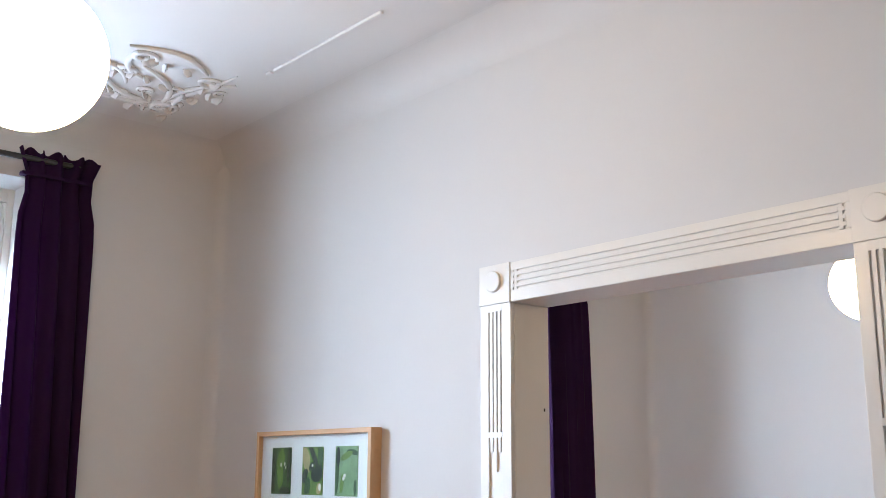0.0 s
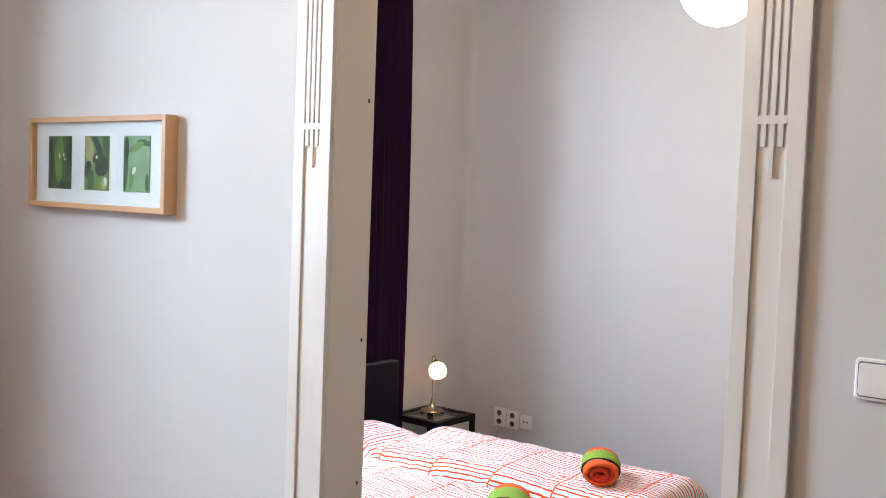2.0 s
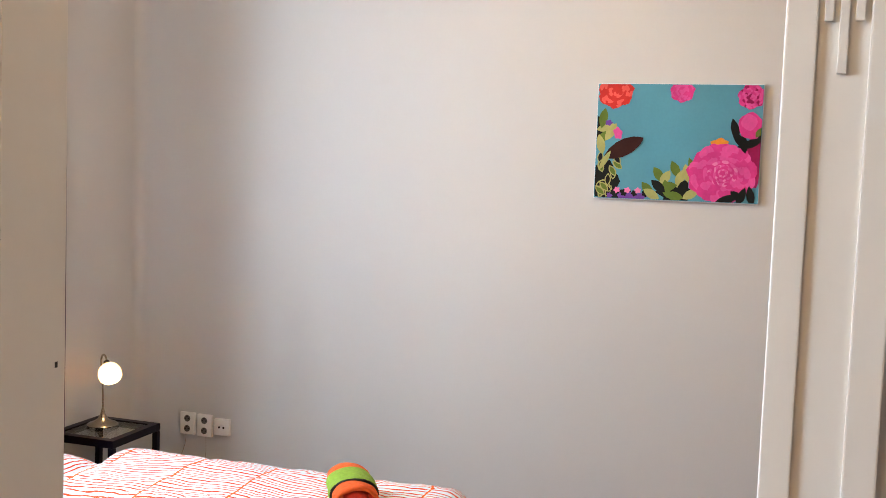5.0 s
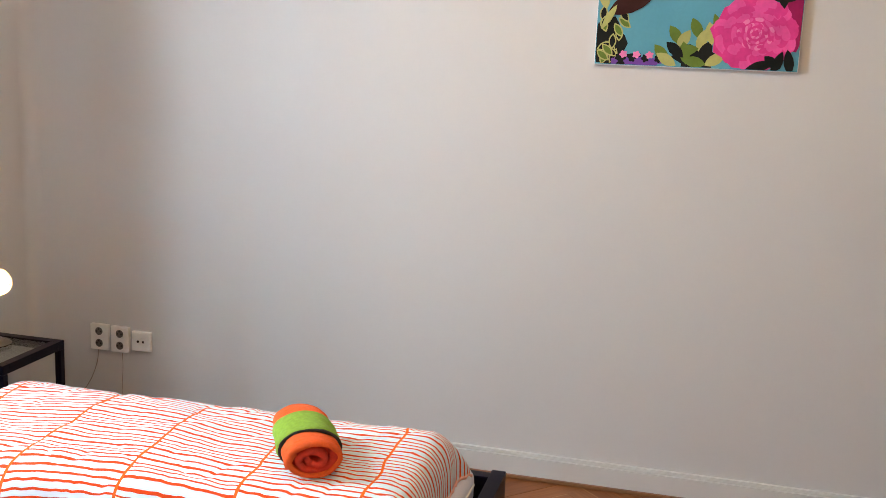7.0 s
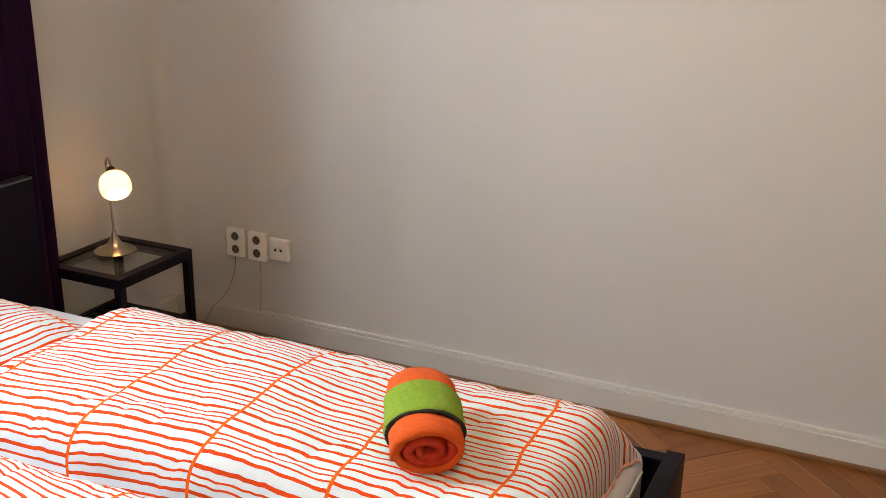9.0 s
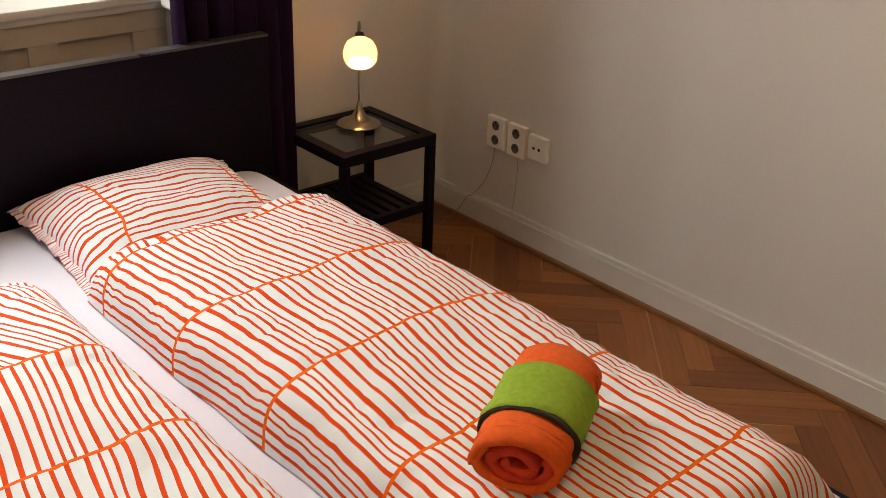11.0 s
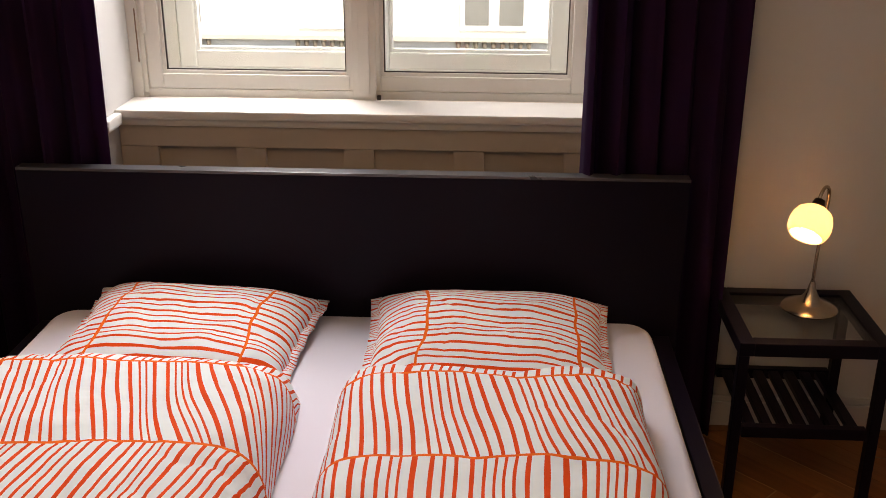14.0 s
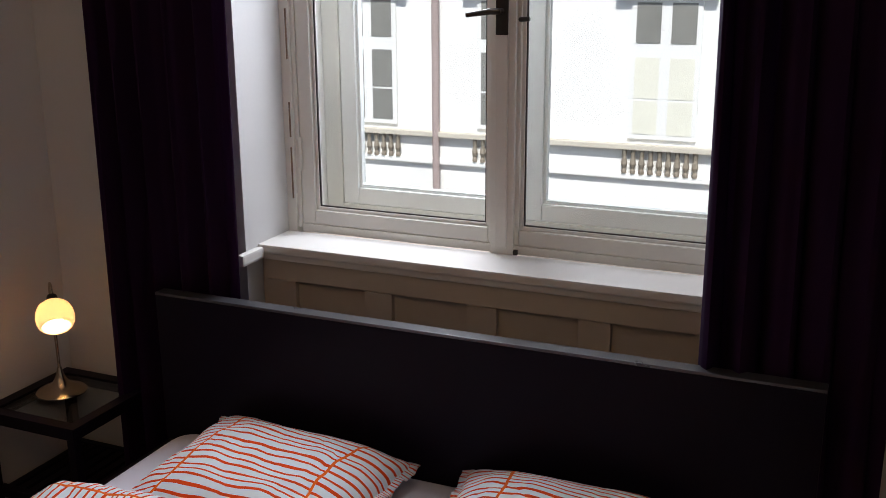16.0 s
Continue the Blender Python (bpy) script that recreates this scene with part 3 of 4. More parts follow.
def curtain_rod(y0, y1, z):
    t = thing("curtain_rod", (-4.555, (y0 + y1) / 2, z), "dark metal curtain rod on wall brackets above a window", "curtain rod", "curtain rods")
    h = (y1 - y0) / 2
    part("rod", tube([(0, -h, 0), (0, h, 0)], 0.012, 12), DARK_METAL, t, "", True)
    for s in (-1, 1):
        part("finial", lathe([(0.0, -0.02), (0.014, -0.012), (0.018, 0), (0.014, 0.012), (0, 0.02)], 14, None, Matrix.Translation((0, s * h, 0))), DARK_METAL, t, "", True)
        part("bracket", boxed(-0.095, -0.008, s * (h - 0.12) - 0.008, s * (h - 0.12) + 0.008, -0.02, 0.01, 0.003), DARK_METAL, t)


curtain(7.705, 8.10, 0.03, 3.10, 5, 1, 1.7)
curtain(6.09, 6.52, 0.03, 3.10, 5, 2, -1)
curtain(4.66, 4.975, 0.03, 3.085, 4, 3, 3)
curtain(3.10, 3.47, 0.03, 3.085, 4, 4, -1)
curtain_rod(6.0, 8.25, 3.055)
curtain_rod(3.05, 4.90, 3.05)


# ---- globe lamps ----
def globe_lamp(x, y, z, r):
    t = thing("globe_lamp", (x, y, z), "lit white opal glass globe lamp hanging from the ceiling", "pendant lamp", "globe lamps")
    n = 24
    part("globe", lathe([(r * math.sin(math.pi * i / n), -r * math.cos(math.pi * i / n)) for i in range(n + 1)], 40), GLOBE, t, "", True)
    part("cap", lathe([(0.045, r - 0.008), (0.045, r + 0.012), (0.02, r + 0.03), (0.0, r + 0.032)], 24), DARK_METAL, t, "", True)
    part("stem", tube([(0, 0, r + 0.02), (0, 0, CZ - z - 0.03)], 0.006, 10), DARK_METAL, t, "", True)
    part("rose", lathe([(0.055, CZ - z - 0.04), (0.055, CZ - z - 0.01), (0.05, CZ - z - 0.001)], 24), DARK_METAL, t, "", True)


globe_lamp(-2.335, 7.23, 2.545, 0.145)
globe_lamp(-2.40, 4.00, 2.605, 0.150)


# ---- stucco on the ceiling ----
def stucco_corner():
    ob = bmesh.new()
    z = CZ - 0.004
    rnd = random.Random(5)

    def scroll(x, y, start, turns, r0, r1, thick, sign=1):
        pts, rad = [], []
        n = int(26 * turns)
        for i in range(n + 1):
            f = i / n
            a = start + sign * f * turns * 2 * math.pi
            r = r0 + (r1 - r0) * f
            pts.append((x + r * math.cos(a), y + r * math.sin(a), z))
            rad.append(thick * (0.45 + 0.9 * math.sin(math.pi * min(1, f * 0.9 + 0.1))))
        tube(pts, [0.82 * q for q in rad], 8, ob, 0.8)

    def sweep(x0, y0, x1, y1, bend, thick):
        pts, rad = [], []
        for i in range(15):
            f = i / 14
            s = math.sin(math.pi * f) * bend
            pts.append((x0 + (x1 - x0) * f - (y1 - y0) * s, y0 + (y1 - y0) * f + (x1 - x0) * s, z))
            rad.append(thick * (0.35 + math.sin(math.pi * (0.1 + 0.8 * f))))
        tube(pts, [0.82 * q for q in rad], 8, ob, 0.8)

    for s in range(2):
        # two arms of the corner, mirrored about its diagonal
        def at(a, b):
            return (-4.36 + 1.15 * a, 5.22 - 1.15 * b) if s == 0 else (-4.36 + 1.15 * b, 5.22 - 1.15 * a)
        sg = 1 if s == 0 else -1
        sweep(*at(0.02, 0.03), *at(0.44, -0.02), -0.16 * sg, 0.014)
        sweep(*at(0.06, 0.09), *at(0.42, 0.02), -0.12 * sg, 0.011)
        sweep(*at(0.10, 0.14), *at(0.34, 0.06), 0.15 * sg, 0.010)
        sweep(*at(0.30, 0.10), *at(0.52, 0.02), 0.10 * sg, 0.008)
        for (a, b, st, tu, r0, r1, th) in ((0.40, 0.06, 0, 1.2, 0.012, 0.055, 0.010), (0.26, 0.12, 2, 1.1, 0.010, 0.045, 0.009), (0.14, 0.06, 4, 1.0, 0.010, 0.04, 0.010),
                                            (0.33, -0.02, 1, 0.9, 0.008, 0.035, 0.007), (0.20, 0.20, 3, 1.0, 0.01, 0.036, 0.008)):
            scroll(*at(a, b), st if s == 0 else -st, tu, r0, r1, th, sg)
        # inner branches that fill the field
        sweep(*at(0.05, 0.10), *at(0.40, 0.30), 0.18 * sg, 0.013)
        sweep(*at(0.28, 0.22), *at(0.50, 0.36), -0.20 * sg, 0.012)
        sweep(*at(0.46, 0.10), *at(0.52, 0.40), 0.22 * sg, 0.013)
        scroll(*at(0.47, 0.33), 1 if s == 0 else -1, 1.3, 0.012, 0.06, 0.012, sg)
        scroll(*at(0.33, 0.33), 2.5 if s == 0 else -2.5, 1.1, 0.010, 0.05, 0.011, sg)
        for _ in range(14):
            a, b = rnd.uniform(0.03, 0.46), rnd.uniform(-0.04, 0.34)
            x, y = at(a, b)
            ang = rnd.uniform(0, 3.1)
            bmesh.ops.create_icosphere(ob, subdivisions=1, radius=1, matrix=Matrix.LocRotScale((x, y, z), Euler((0, 0, ang)), (0.030, 0.012, 0.024)))
    scroll(-4.26, 5.12, 0.8, 1.4, 0.01, 0.08, 0.016)
    return tagged(part("stucco_ornament", ob, STUCCO, None, "", True), "white stucco scrollwork in the corner of the ceiling", "ceiling ornament", "", "structure")


stucco_corner()
b = bmesh.new()
box(b, -3.61, -2.94, 5.262, 5.276, CZ - 0.012, CZ - 0.0005, 0.004)
box(b, -3.66, -3.63, 5.260, 5.278, CZ - 0.012, CZ - 0.0005, 0.004)
structure("moulding_1", b, STUCCO, "thin raised stucco line on the ceiling")


# ---- opposite house ----
def facade():
    fx = -20.0
    house = thing("apartment_building", (fx, 2.0, -6.0), "pale sunlit street facade with white windows and balustrades", "building")
    z_off = 6.34
    part("wall", boxed(-8, 0, -22, 22, 0, 17.2), FACADE, house)
    roof = bmesh.new()
    v = [roof.verts.new(p) for p in ((0.5, -22.3, 17), (0.5, 22.3, 17), (-4, 22.3, 21), (-4, -22.3, 21), (-8.5, -22.3, 17), (-8.5, 22.3, 17))]
    for f in ((0, 1, 2, 3), (3, 2, 5, 4), (0, 3, 4), (1, 5, 2), (0, 4, 5, 1)):
        roof.faces.new([v[i] for i in f])
    bmesh.ops.recalc_face_normals(roof, faces=roof.faces)
    part("roof", roof, ROOF, house)
    for z in (-1.76 + z_off, 2.3 + z_off, 9.0):
        part("string_course", boxed(0.0, 0.16, -22, 22, z - 0.10, z, 0.02), FACADE_TRIM, house)
    part("string_course", boxed(0.0, 0.10, -22, 22, -2.39 + z_off, -2.29 + z_off, 0.02), FACADE, house)
    part("rain_pipe", tube([(0.12, -1.62, 0), (0.12, -1.62, 17)], 0.07, 10), PIPE, house, "brown rain pipe", True)
    for floor_z, rows in ((0.0, True), (4.3, False), (-4.3, False), (8.6, False)):
        for k in range(-7, 7):
            y = 1.78 + 2.84 * k - 2.0
            zb, zt = -1.62 + floor_z + z_off, 0.68 + floor_z + z_off
            if zb < 0.2 or zt > 16.5:
                continue
            w = part("window", boxed(0.001, 0.06, y - 0.60, y + 0.60, zb - 0.05, zt + 0.08, 0.01), FAR_AND_LIT_WHITE, house, "white framed four-light window")
            part("lintel", boxed(0.0, 0.22, y - 0.85, y + 0.85, zt + 0.12, zt + 0.24, 0.02), FACADE_TRIM, house)
            for (ya, yb) in ((y - 0.51, y - 0.09), (y + 0.09, y + 0.51)):
                for n, (za, zc) in enumerate(((zb + 0.04, zb + 0.62), (zb + 0.66, zb + 1.36), (zb + 1.60, zt - 0.02))):
                    lit = k == 1 and n < 2 and floor_z == 0
                    part("pane", boxed(0.0605, 0.07, ya, yb, za, zc), FAR_BLIND if lit else FAR_GLASS, w)
            if rows:
                for q in range(9):
                    yy = y - 0.62 + q * 0.155
                    prof = [(0.05, -2.55), (0.05, -2.50), (0.03, -2.46), (0.06, -2.38), (0.035, -2.24), (0.045, -2.16), (0.05, -2.12)]
                    part("baluster", lathe([(r, z + 0.26 + z_off) for r, z in prof], 8, None, Matrix.Translation((0.08, yy, 0))), BALUSTER, house)


facade()
structure("ground", boxed(-600, 600, -600, 600, -6.3, -6.0), ASPHALT, "grey street surface")
base = boxed(WX - 0.5, EX + 0.3, SY - 0.3, NY + 0.3, -6.0, -0.21)
structure("foundation_wall", base, FACADE, "plain rendered storey below the flat")


# ---- bed ----
def bed():
    t = thing("double_bed", (-3.5, 7.145, 0), "black-brown wooden double bed with a low panel headboard", "bed")
    inv = Matrix.Translation((3.5, -7.145, 0))

    def p(name, b, mat=BLACKWOOD, label="", smooth=False):
        bmesh.ops.transform(b, matrix=inv, verts=b.verts)
        return part(name, b, mat, t, label, smooth)

    p("headboard", boxed(-4.525, -4.485, 6.285, 8.01, 0.0, 0.79, 0.003))
    p("top_edge", boxed(-4.5255, -4.4845, 6.2845, 8.0105, 0.7905, 0.798, 0.002), GLOSS_HIGHLIGHT, "glossy black top edge, lightened for the window's highlight")
    for ya, yb in ((6.295, 6.335), (7.950, 7.990)):
        p("side_rail", boxed(-4.484, -2.46, ya, yb, 0.10, 0.365, 0.003))
    p("footboard", boxed(-2.459, -2.415, 6.295, 7.990, 0.10, 0.375, 0.003))
    for x in (-2.50, -4.44):
        for y in (6.34, 7.90):
            p("leg", boxed(x, x + 0.04, y, y + 0.045, 0, 0.10, 0.003))
    p("slat_base", boxed(-4.48, -2.47, 6.34, 7.945, 0.15, 0.1855))
    return t


bed()
def rounded_slab(x0, x1, y0, y1, z0, z1, corner, lip):
    """A padded slab: rounded plan, soft top and bottom edges."""
    b = bmesh.new()
    rings = []
    levels = [(z0, lip)] + [(z0 + lip * (1 - math.cos(a)), lip * (1 - math.sin(a))) for a in (0.5, 1.0, 1.57)]
    levels += [(z1 - lip * (1 - math.sin(a)), lip * (1 - math.cos(a))) for a in (0.0, 0.4, 0.8, 1.2, 1.5707)]
    for z, inset in levels:
        ring = []
        for cx, cy, a0 in ((x1, y1, 0), (x0, y1, 90), (x0, y0, 180), (x1, y0, 270)):
            sx, sy = (1 if a0 in (0, 270) else -1), (1 if a0 in (0, 90) else -1)
            for k in range(7):
                a = radians(a0 + 15 * k)
                r = corner - inset
                ring.append(b.verts.new((cx - sx * corner + r * math.cos(a), cy - sy * corner + r * math.sin(a), z)))
        rings.append(ring)
    n = len(rings[0])
    for p, q in zip(rings, rings[1:]):
        for i in range(n):
            b.faces.new((p[i], p[(i + 1) % n], q[(i + 1) % n], q[i]))
    b.faces.new(rings[0][::-1])
    b.faces.new(rings[-1])
    return b


mattress = tagged(part("mattress", rounded_slab(-4.478, -2.490, 6.352, 7.935, 0.186, 0.411, 0.07, 0.028), LINEN, None, "", True), "white mattress with a fitted sheet on the bed", "mattress")
part("piping", tube([(-4.40, 7.9365, 0.375), (-3.4, 7.9375, 0.375), (-2.57, 7.9365, 0.375)], 0.004, 8), MATTRESS, mattress, "beige edge piping", True)
part("piping", tube([(-2.4885, 6.43, 0.375), (-2.4875, 7.1, 0.375), (-2.4885, 7.86, 0.375)], 0.004, 8), MATTRESS, mattress, "beige edge piping", True)


def cushion(name, x0, x1, y0, y1, z, height, mat, label, category, group, seed, pinch=0.0, tilt=0.0, turn=0.0, along="x", power=(7.0, 9.0), wrinkle=0.0035, nx=120, ny=76, low=0.0, flare=0.0, swell=0.0, bulge_by=0.009, cloth=(0.0, 0.0)):
    """A stuffed textile: two sheets meeting at a rim, creased by noise, with a metric cloth map."""
    lx, ly = x1 - x0, y1 - y0
    cx, cy = (x0 + x1) / 2, (y0 + y1) / 2
    bm = bmesh.new()
    uvl = bm.loops.layers.uv.new("UVMap")
    off = Vector((seed * 13.1, seed * 7.7, seed * 3.3))
    par = lambda n: [math.sin((i / n - 0.5) * math.pi) * 0.55 + (i / n - 0.5) * 0.9 for i in range(n + 1)]
    A, B = par(nx), par(ny)

    def height_at(a, b2):
        f = max(0.0, 1 - abs(a) ** power[0]) ** 0.5 * max(0.0, 1 - abs(b2) ** power[1]) ** 0.5
        q = Vector((a * lx, b2 * ly, 0)) + off
        bulge = noise.noise(q * 2.6) * bulge_by + noise.noise(q * 6.5) * wrinkle + abs(noise.noise(q * 15)) * wrinkle * 0.8
        rim = max(0.0, abs(b2) - 0.62) / 0.38 + max(0.0, abs(a) - 0.85) / 0.15
        bulge += rim * 0.008 * noise.noise(Vector((a * lx * 13, b2 * ly * 9, seed)))
        bulge += min(rim, 1.0) ** 2 * 0.007 * noise.noise(Vector((a * lx * 34, b2 * ly * 14, seed + 5.0)))
        bulge -= 0.006 * max(0.0, 1 - abs(noise.noise(q * 3.7 + Vector((4.0, 1.0, 0.0)))) * 9) * (0.3 + 0.7 * abs(b2))
        return f * (height * (1 + swell * a) + bulge) + 0.004

    top = []
    for j, b2 in enumerate(B):
        b2 = b2 / B[-1]
        row = []
        for i, a in enumerate(A):
            a = a / A[-1]
            wob = noise.noise(Vector((a * 3, b2 * 3, seed))) * 0.012
            x = a * lx / 2 * (1 - pinch + pinch * b2 * b2) + wob * (1 - abs(a) * 0.2) + (0.035 * max(0.0, a) ** 10 * abs(b2) ** 8 if category == "duvet" else 0.0)
            y = b2 * ly / 2 * (1 - pinch + pinch * a * a) * (1 + flare * a) + wob
            h = height_at(a, b2)
            row.append(bm.verts.new((x, y, h - tilt * x + low * (1 - h / max(height, 0.01)))))
        top.append(row)
    # cloth lengths along the middle row and column
    mi, mj = nx // 2, ny // 2
    ulen, vlen = [0.0], [0.0]
    for j in range(ny):
        ulen.append(ulen[-1] + (top[j + 1][mi].co - top[j][mi].co).length)
    for i in range(nx):
        vlen.append(vlen[-1] + (top[mj][i + 1].co - top[mj][i].co).length)

    def uv_of(i, j):
        return (ulen[j] + cloth[0], vlen[i] + cloth[1]) if along == "x" else (vlen[i] + cloth[0], ulen[j] + cloth[1])

    for j in range(ny):
        for i in range(nx):
            f = bm.faces.new((top[j][i], top[j][i + 1], top[j + 1][i + 1], top[j + 1][i]))
            for loop, (p, q) in zip(f.loops, ((i, j), (i + 1, j), (i + 1, j + 1), (i, j + 1))):
                loop[uvl].uv = uv_of(p, q)
    under = []
    for j in range(ny + 1):
        row = []
        for i in range(nx + 1):
            if i in (0, nx) or j in (0, ny):
                row.append(top[j][i])
            else:
                c = top[j][i].co
                row.append(bm.verts.new((c.x * 0.985, c.y * 0.985, -tilt * c.x + low)))
        under.append(row)
    for j in range(ny):
        for i in range(nx):
            f = bm.faces.new((under[j + 1][i], under[j + 1][i + 1], under[j][i + 1], under[j][i]))
            for loop, (p, q) in zip(f.loops, ((i, j + 1), (i + 1, j + 1), (i + 1, j), (i, j))):
                loop[uvl].uv = uv_of(p, q)
    edge = [top[k][nx].co + Vector((0.0, 0, 0.004 * math.sin(k * 1.3 + seed))) for k in range(1, ny, 2)]
    ob = part(name, bm, mat, None, "", True)
    ob.matrix_world = pose(cx, cy, z, 0, 0, turn)
    if category == "pillow":
        for side in (-1, 1):
            fb = bmesh.new()
            fuv = fb.loops.layers.uv.new("UVMap")
            rows = []
            for k in range(41):
                a = 2 * k / 40 - 1
                x = a * lx / 2 * 0.985
                inner = ly / 2 * (1 - pinch + pinch * a * a) - 0.012
                row = []
                for q in range(4):
                    w = q / 3
                    row.append(fb.verts.new((x * (1 + 0.02 * w), side * (inner + 0.030 * w), 0.012 - 0.010 * w - tilt * x + 0.006 * w * math.sin(k * 0.9 + seed * 2) + 0.004 * w * math.sin(k * 2.3))))
                rows.append(row)
            for k in range(40):
                for q in range(3):
                    ids = ((k, q), (k + 1, q), (k + 1, q + 1), (k, q + 1))
                    f = fb.faces.new([rows[i][j] for i, j in ids])
                    for loop, (i, j) in zip(f.loops, ids):
                        loop[fuv].uv = (i * 0.030, 0.10 + j * 0.012)
            fl = part("flange", fb, mat, ob, "flat hem at the pillow's end", True)
            thick = fl.modifiers.new("thickness", "SOLIDIFY")
            thick.thickness = 0.003
    if category == "duvet":
        part("foot_seam", tube(edge, [0.0045 + 0.0015 * math.sin(k * 1.7) for k in range(len(edge))], 8), RED_HEM, ob, "crumpled striped seam at the foot end", True)
    return tagged(ob, label, category, group)


DUVET = "white duvet printed with red-orange lines, folded lengthwise"
cushion("duvet", -3.985, -2.520, 7.208, 7.845, 0.412, 0.145, STRIPES, DUVET, "duvet", "duvets", 1, turn=0.5, flare=-0.03, swell=0.04, power=(30.0, 8.5), cloth=(0.0, 0.125))
cushion("duvet", -3.985, -2.575, 6.375, 7.122, 0.412, 0.140, STRIPES, DUVET, "duvet", "duvets", 2, turn=0.8, flare=0.03, power=(30.0, 8.5), cloth=(1.3, 0.125 + 6 * 0.31))
PILLOW = "white pillow with red-orange lines against the headboard"
cushion("pillow", -4.465, -3.99, 7.220, 7.805, 0.428, 0.098, PILLOW_STRIPES, PILLOW, "pillow", "pillows", 3, 0.06, 0.11, 0, "y", (2.6, 3.4), 0.003, 44, 52, cloth=(0.36, 0.192))
cushion("pillow", -4.465, -3.99, 6.478, 7.062, 0.428, 0.098, PILLOW_STRIPES, PILLOW, "pillow", "pillows", 4, 0.06, 0.11, -4, "y", (2.6, 3.4), 0.003, 44, 52, cloth=(0.7, 0.215))


# ---- rolled towels ----
def rolled_towel(x, y, z, turn):
    t = thing("rolled_towel", (x, y, z), "rolled orange bath towel with a green towel band on a duvet", "towel", "rolled towels", turn)
    length, sx, sz = 0.285, 0.068, 0.044

    def roll(inner, outer, turns, l0, l1, thick, seed):
        """A spiral sheet lying along x, squashed under its own weight."""
        b = bmesh.new()
        n = int(40 * turns)
        rows = []
        for i in range(n + 1):
            f = i / n
            a = -f * turns * 2 * math.pi + 0.6
            r = inner + (outer - inner) * f
            ends = []
            for k in range(9):
                g = k / 8
                wob = 1 + 0.09 * noise.noise(Vector((g * 4, math.cos(a) * 1.2, seed + math.sin(a) * 1.2)))
                pos = Vector((l0 + (l1 - l0) * g + 0.006 * noise.noise(Vector((f * 9, seed, g))), sx * r * math.cos(a) * wob, sz * (r * math.sin(a) * wob)))
                ends.append(b.verts.new(pos))
            rows.append(ends)
        for p, q in zip(rows, rows[1:]):
            for k in range(8):
                b.faces.new((p[k], q[k], q[k + 1], p[k + 1]))
        return b

    def rolled(name, *a, mat, label=""):
        ob = part(name, roll(*a), mat, t, label, True)
        mod = ob.modifiers.new("thickness", "SOLIDIFY")
        mod.thickness, mod.offset = a[5], 0
        return ob

    rolled("bath_towel", 0.88, 1.0, 1.15, -length / 2, length / 2, 0.012, 1.0, mat=ORANGE)
    rolled("inner_roll", 0.18, 0.78, 1.7, -length / 2 + 0.004, length / 2 - 0.004, 0.017, 2.0, mat=RED_ORANGE, label="deep orange inner windings")
    for at in (-0.112, -0.098, 0.100, 0.114):
        rolled("woven_border", 1.01, 1.015, 1.0, at, at + 0.005, 0.006, 1.0, mat=ORANGE, label="flat woven border line")
    core = bmesh.new()
    tube([(-length / 2 + 0.030, 0, 0), (length / 2 - 0.030, 0, 0)], 1.0, 24, core)
    for v in core.verts:
        v.co.y *= sx * 0.95
        v.co.z *= sz * 0.95
    part("towel_core", core, RED_ORANGE, t, "deep orange inner folds")
    band = rolled("green_band", 1.09, 1.15, 1.25, -0.062, 0.068, 0.009, 4.0, mat=GREEN, label="green hand towel wrapped as a band")
    rolled("dark_hem", 1.10, 1.14, 1.05, -0.069, -0.0625, 0.008, 4.0, mat=DARK_HEM, label="dark hem of the band")
    return t


rolled_towel(-2.858, 7.461, 0.616, 119)
rolled_towel(-2.857, 6.765, 0.600, 119)


# ---- bedside tables ----
def bedside_table(x0, x1, y0, y1, z):
    t = thing("bedside_table", ((x0 + x1) / 2, (y0 + y1) / 2, 0), "black-brown wooden bedside table with glass top and slatted shelf", "bedside table", "bedside tables")
    hx, hy = (x1 - x0) / 2, (y1 - y0) / 2
    for sx in (-1, 1):
        for sy in (-1, 1):
            ax, ay = sorted((sx * hx, sx * (hx - 0.026))), sorted((sy * hy, sy * (hy - 0.026)))
            part("leg", boxed(*ax, *ay, 0, z - 0.036, 0.002), BLACKWOOD, t)
    part("top_rail", boxed(-hx, hx, -hy, -hy + 0.036, z - 0.035, z, 0.002), BLACKWOOD, t)
    part("top_rail", boxed(-hx, hx, hy - 0.036, hy, z - 0.035, z, 0.002), BLACKWOOD, t)
    part("top_rail", boxed(-hx, -hx + 0.036, -hy + 0.0362, hy - 0.0362, z - 0.035, z, 0.002), BLACKWOOD, t)
    part("top_rail", boxed(hx - 0.036, hx, -hy + 0.0362, hy - 0.0362, z - 0.035, z, 0.002), BLACKWOOD, t)
    g = part("glass_top", boxed(-hx + 0.037, hx - 0.037, -hy + 0.037, hy - 0.037, z - 0.010, z - 0.004, 0.001), TABLE_GLASS, t, "clear glass top")
    g.visible_shadow = False
    for sx in (-1, 1):
        ax = sorted((sx * (hx - 0.004), sx * (hx - 0.026)))
        part("shelf_rail", boxed(*ax, -hy + 0.0305, hy - 0.0305, 0.185, 0.215, 0.002), BLACKWOOD, t)
    n = 7
    for k in range(n):
        y = -hy + 0.035 + (2 * hy - 0.07) * (k + 0.5) / n
        part("slat", boxed(-hx + 0.0265, hx - 0.0265, y - 0.013, y + 0.013, 0.195, 0.211, 0.002), BLACKWOOD, t)
    return t


bedside_table(-4.625, -4.28, 8.125, 8.493, 0.45)
bedside_table(-4.625, -4.28, 5.80, 6.14, 0.45)


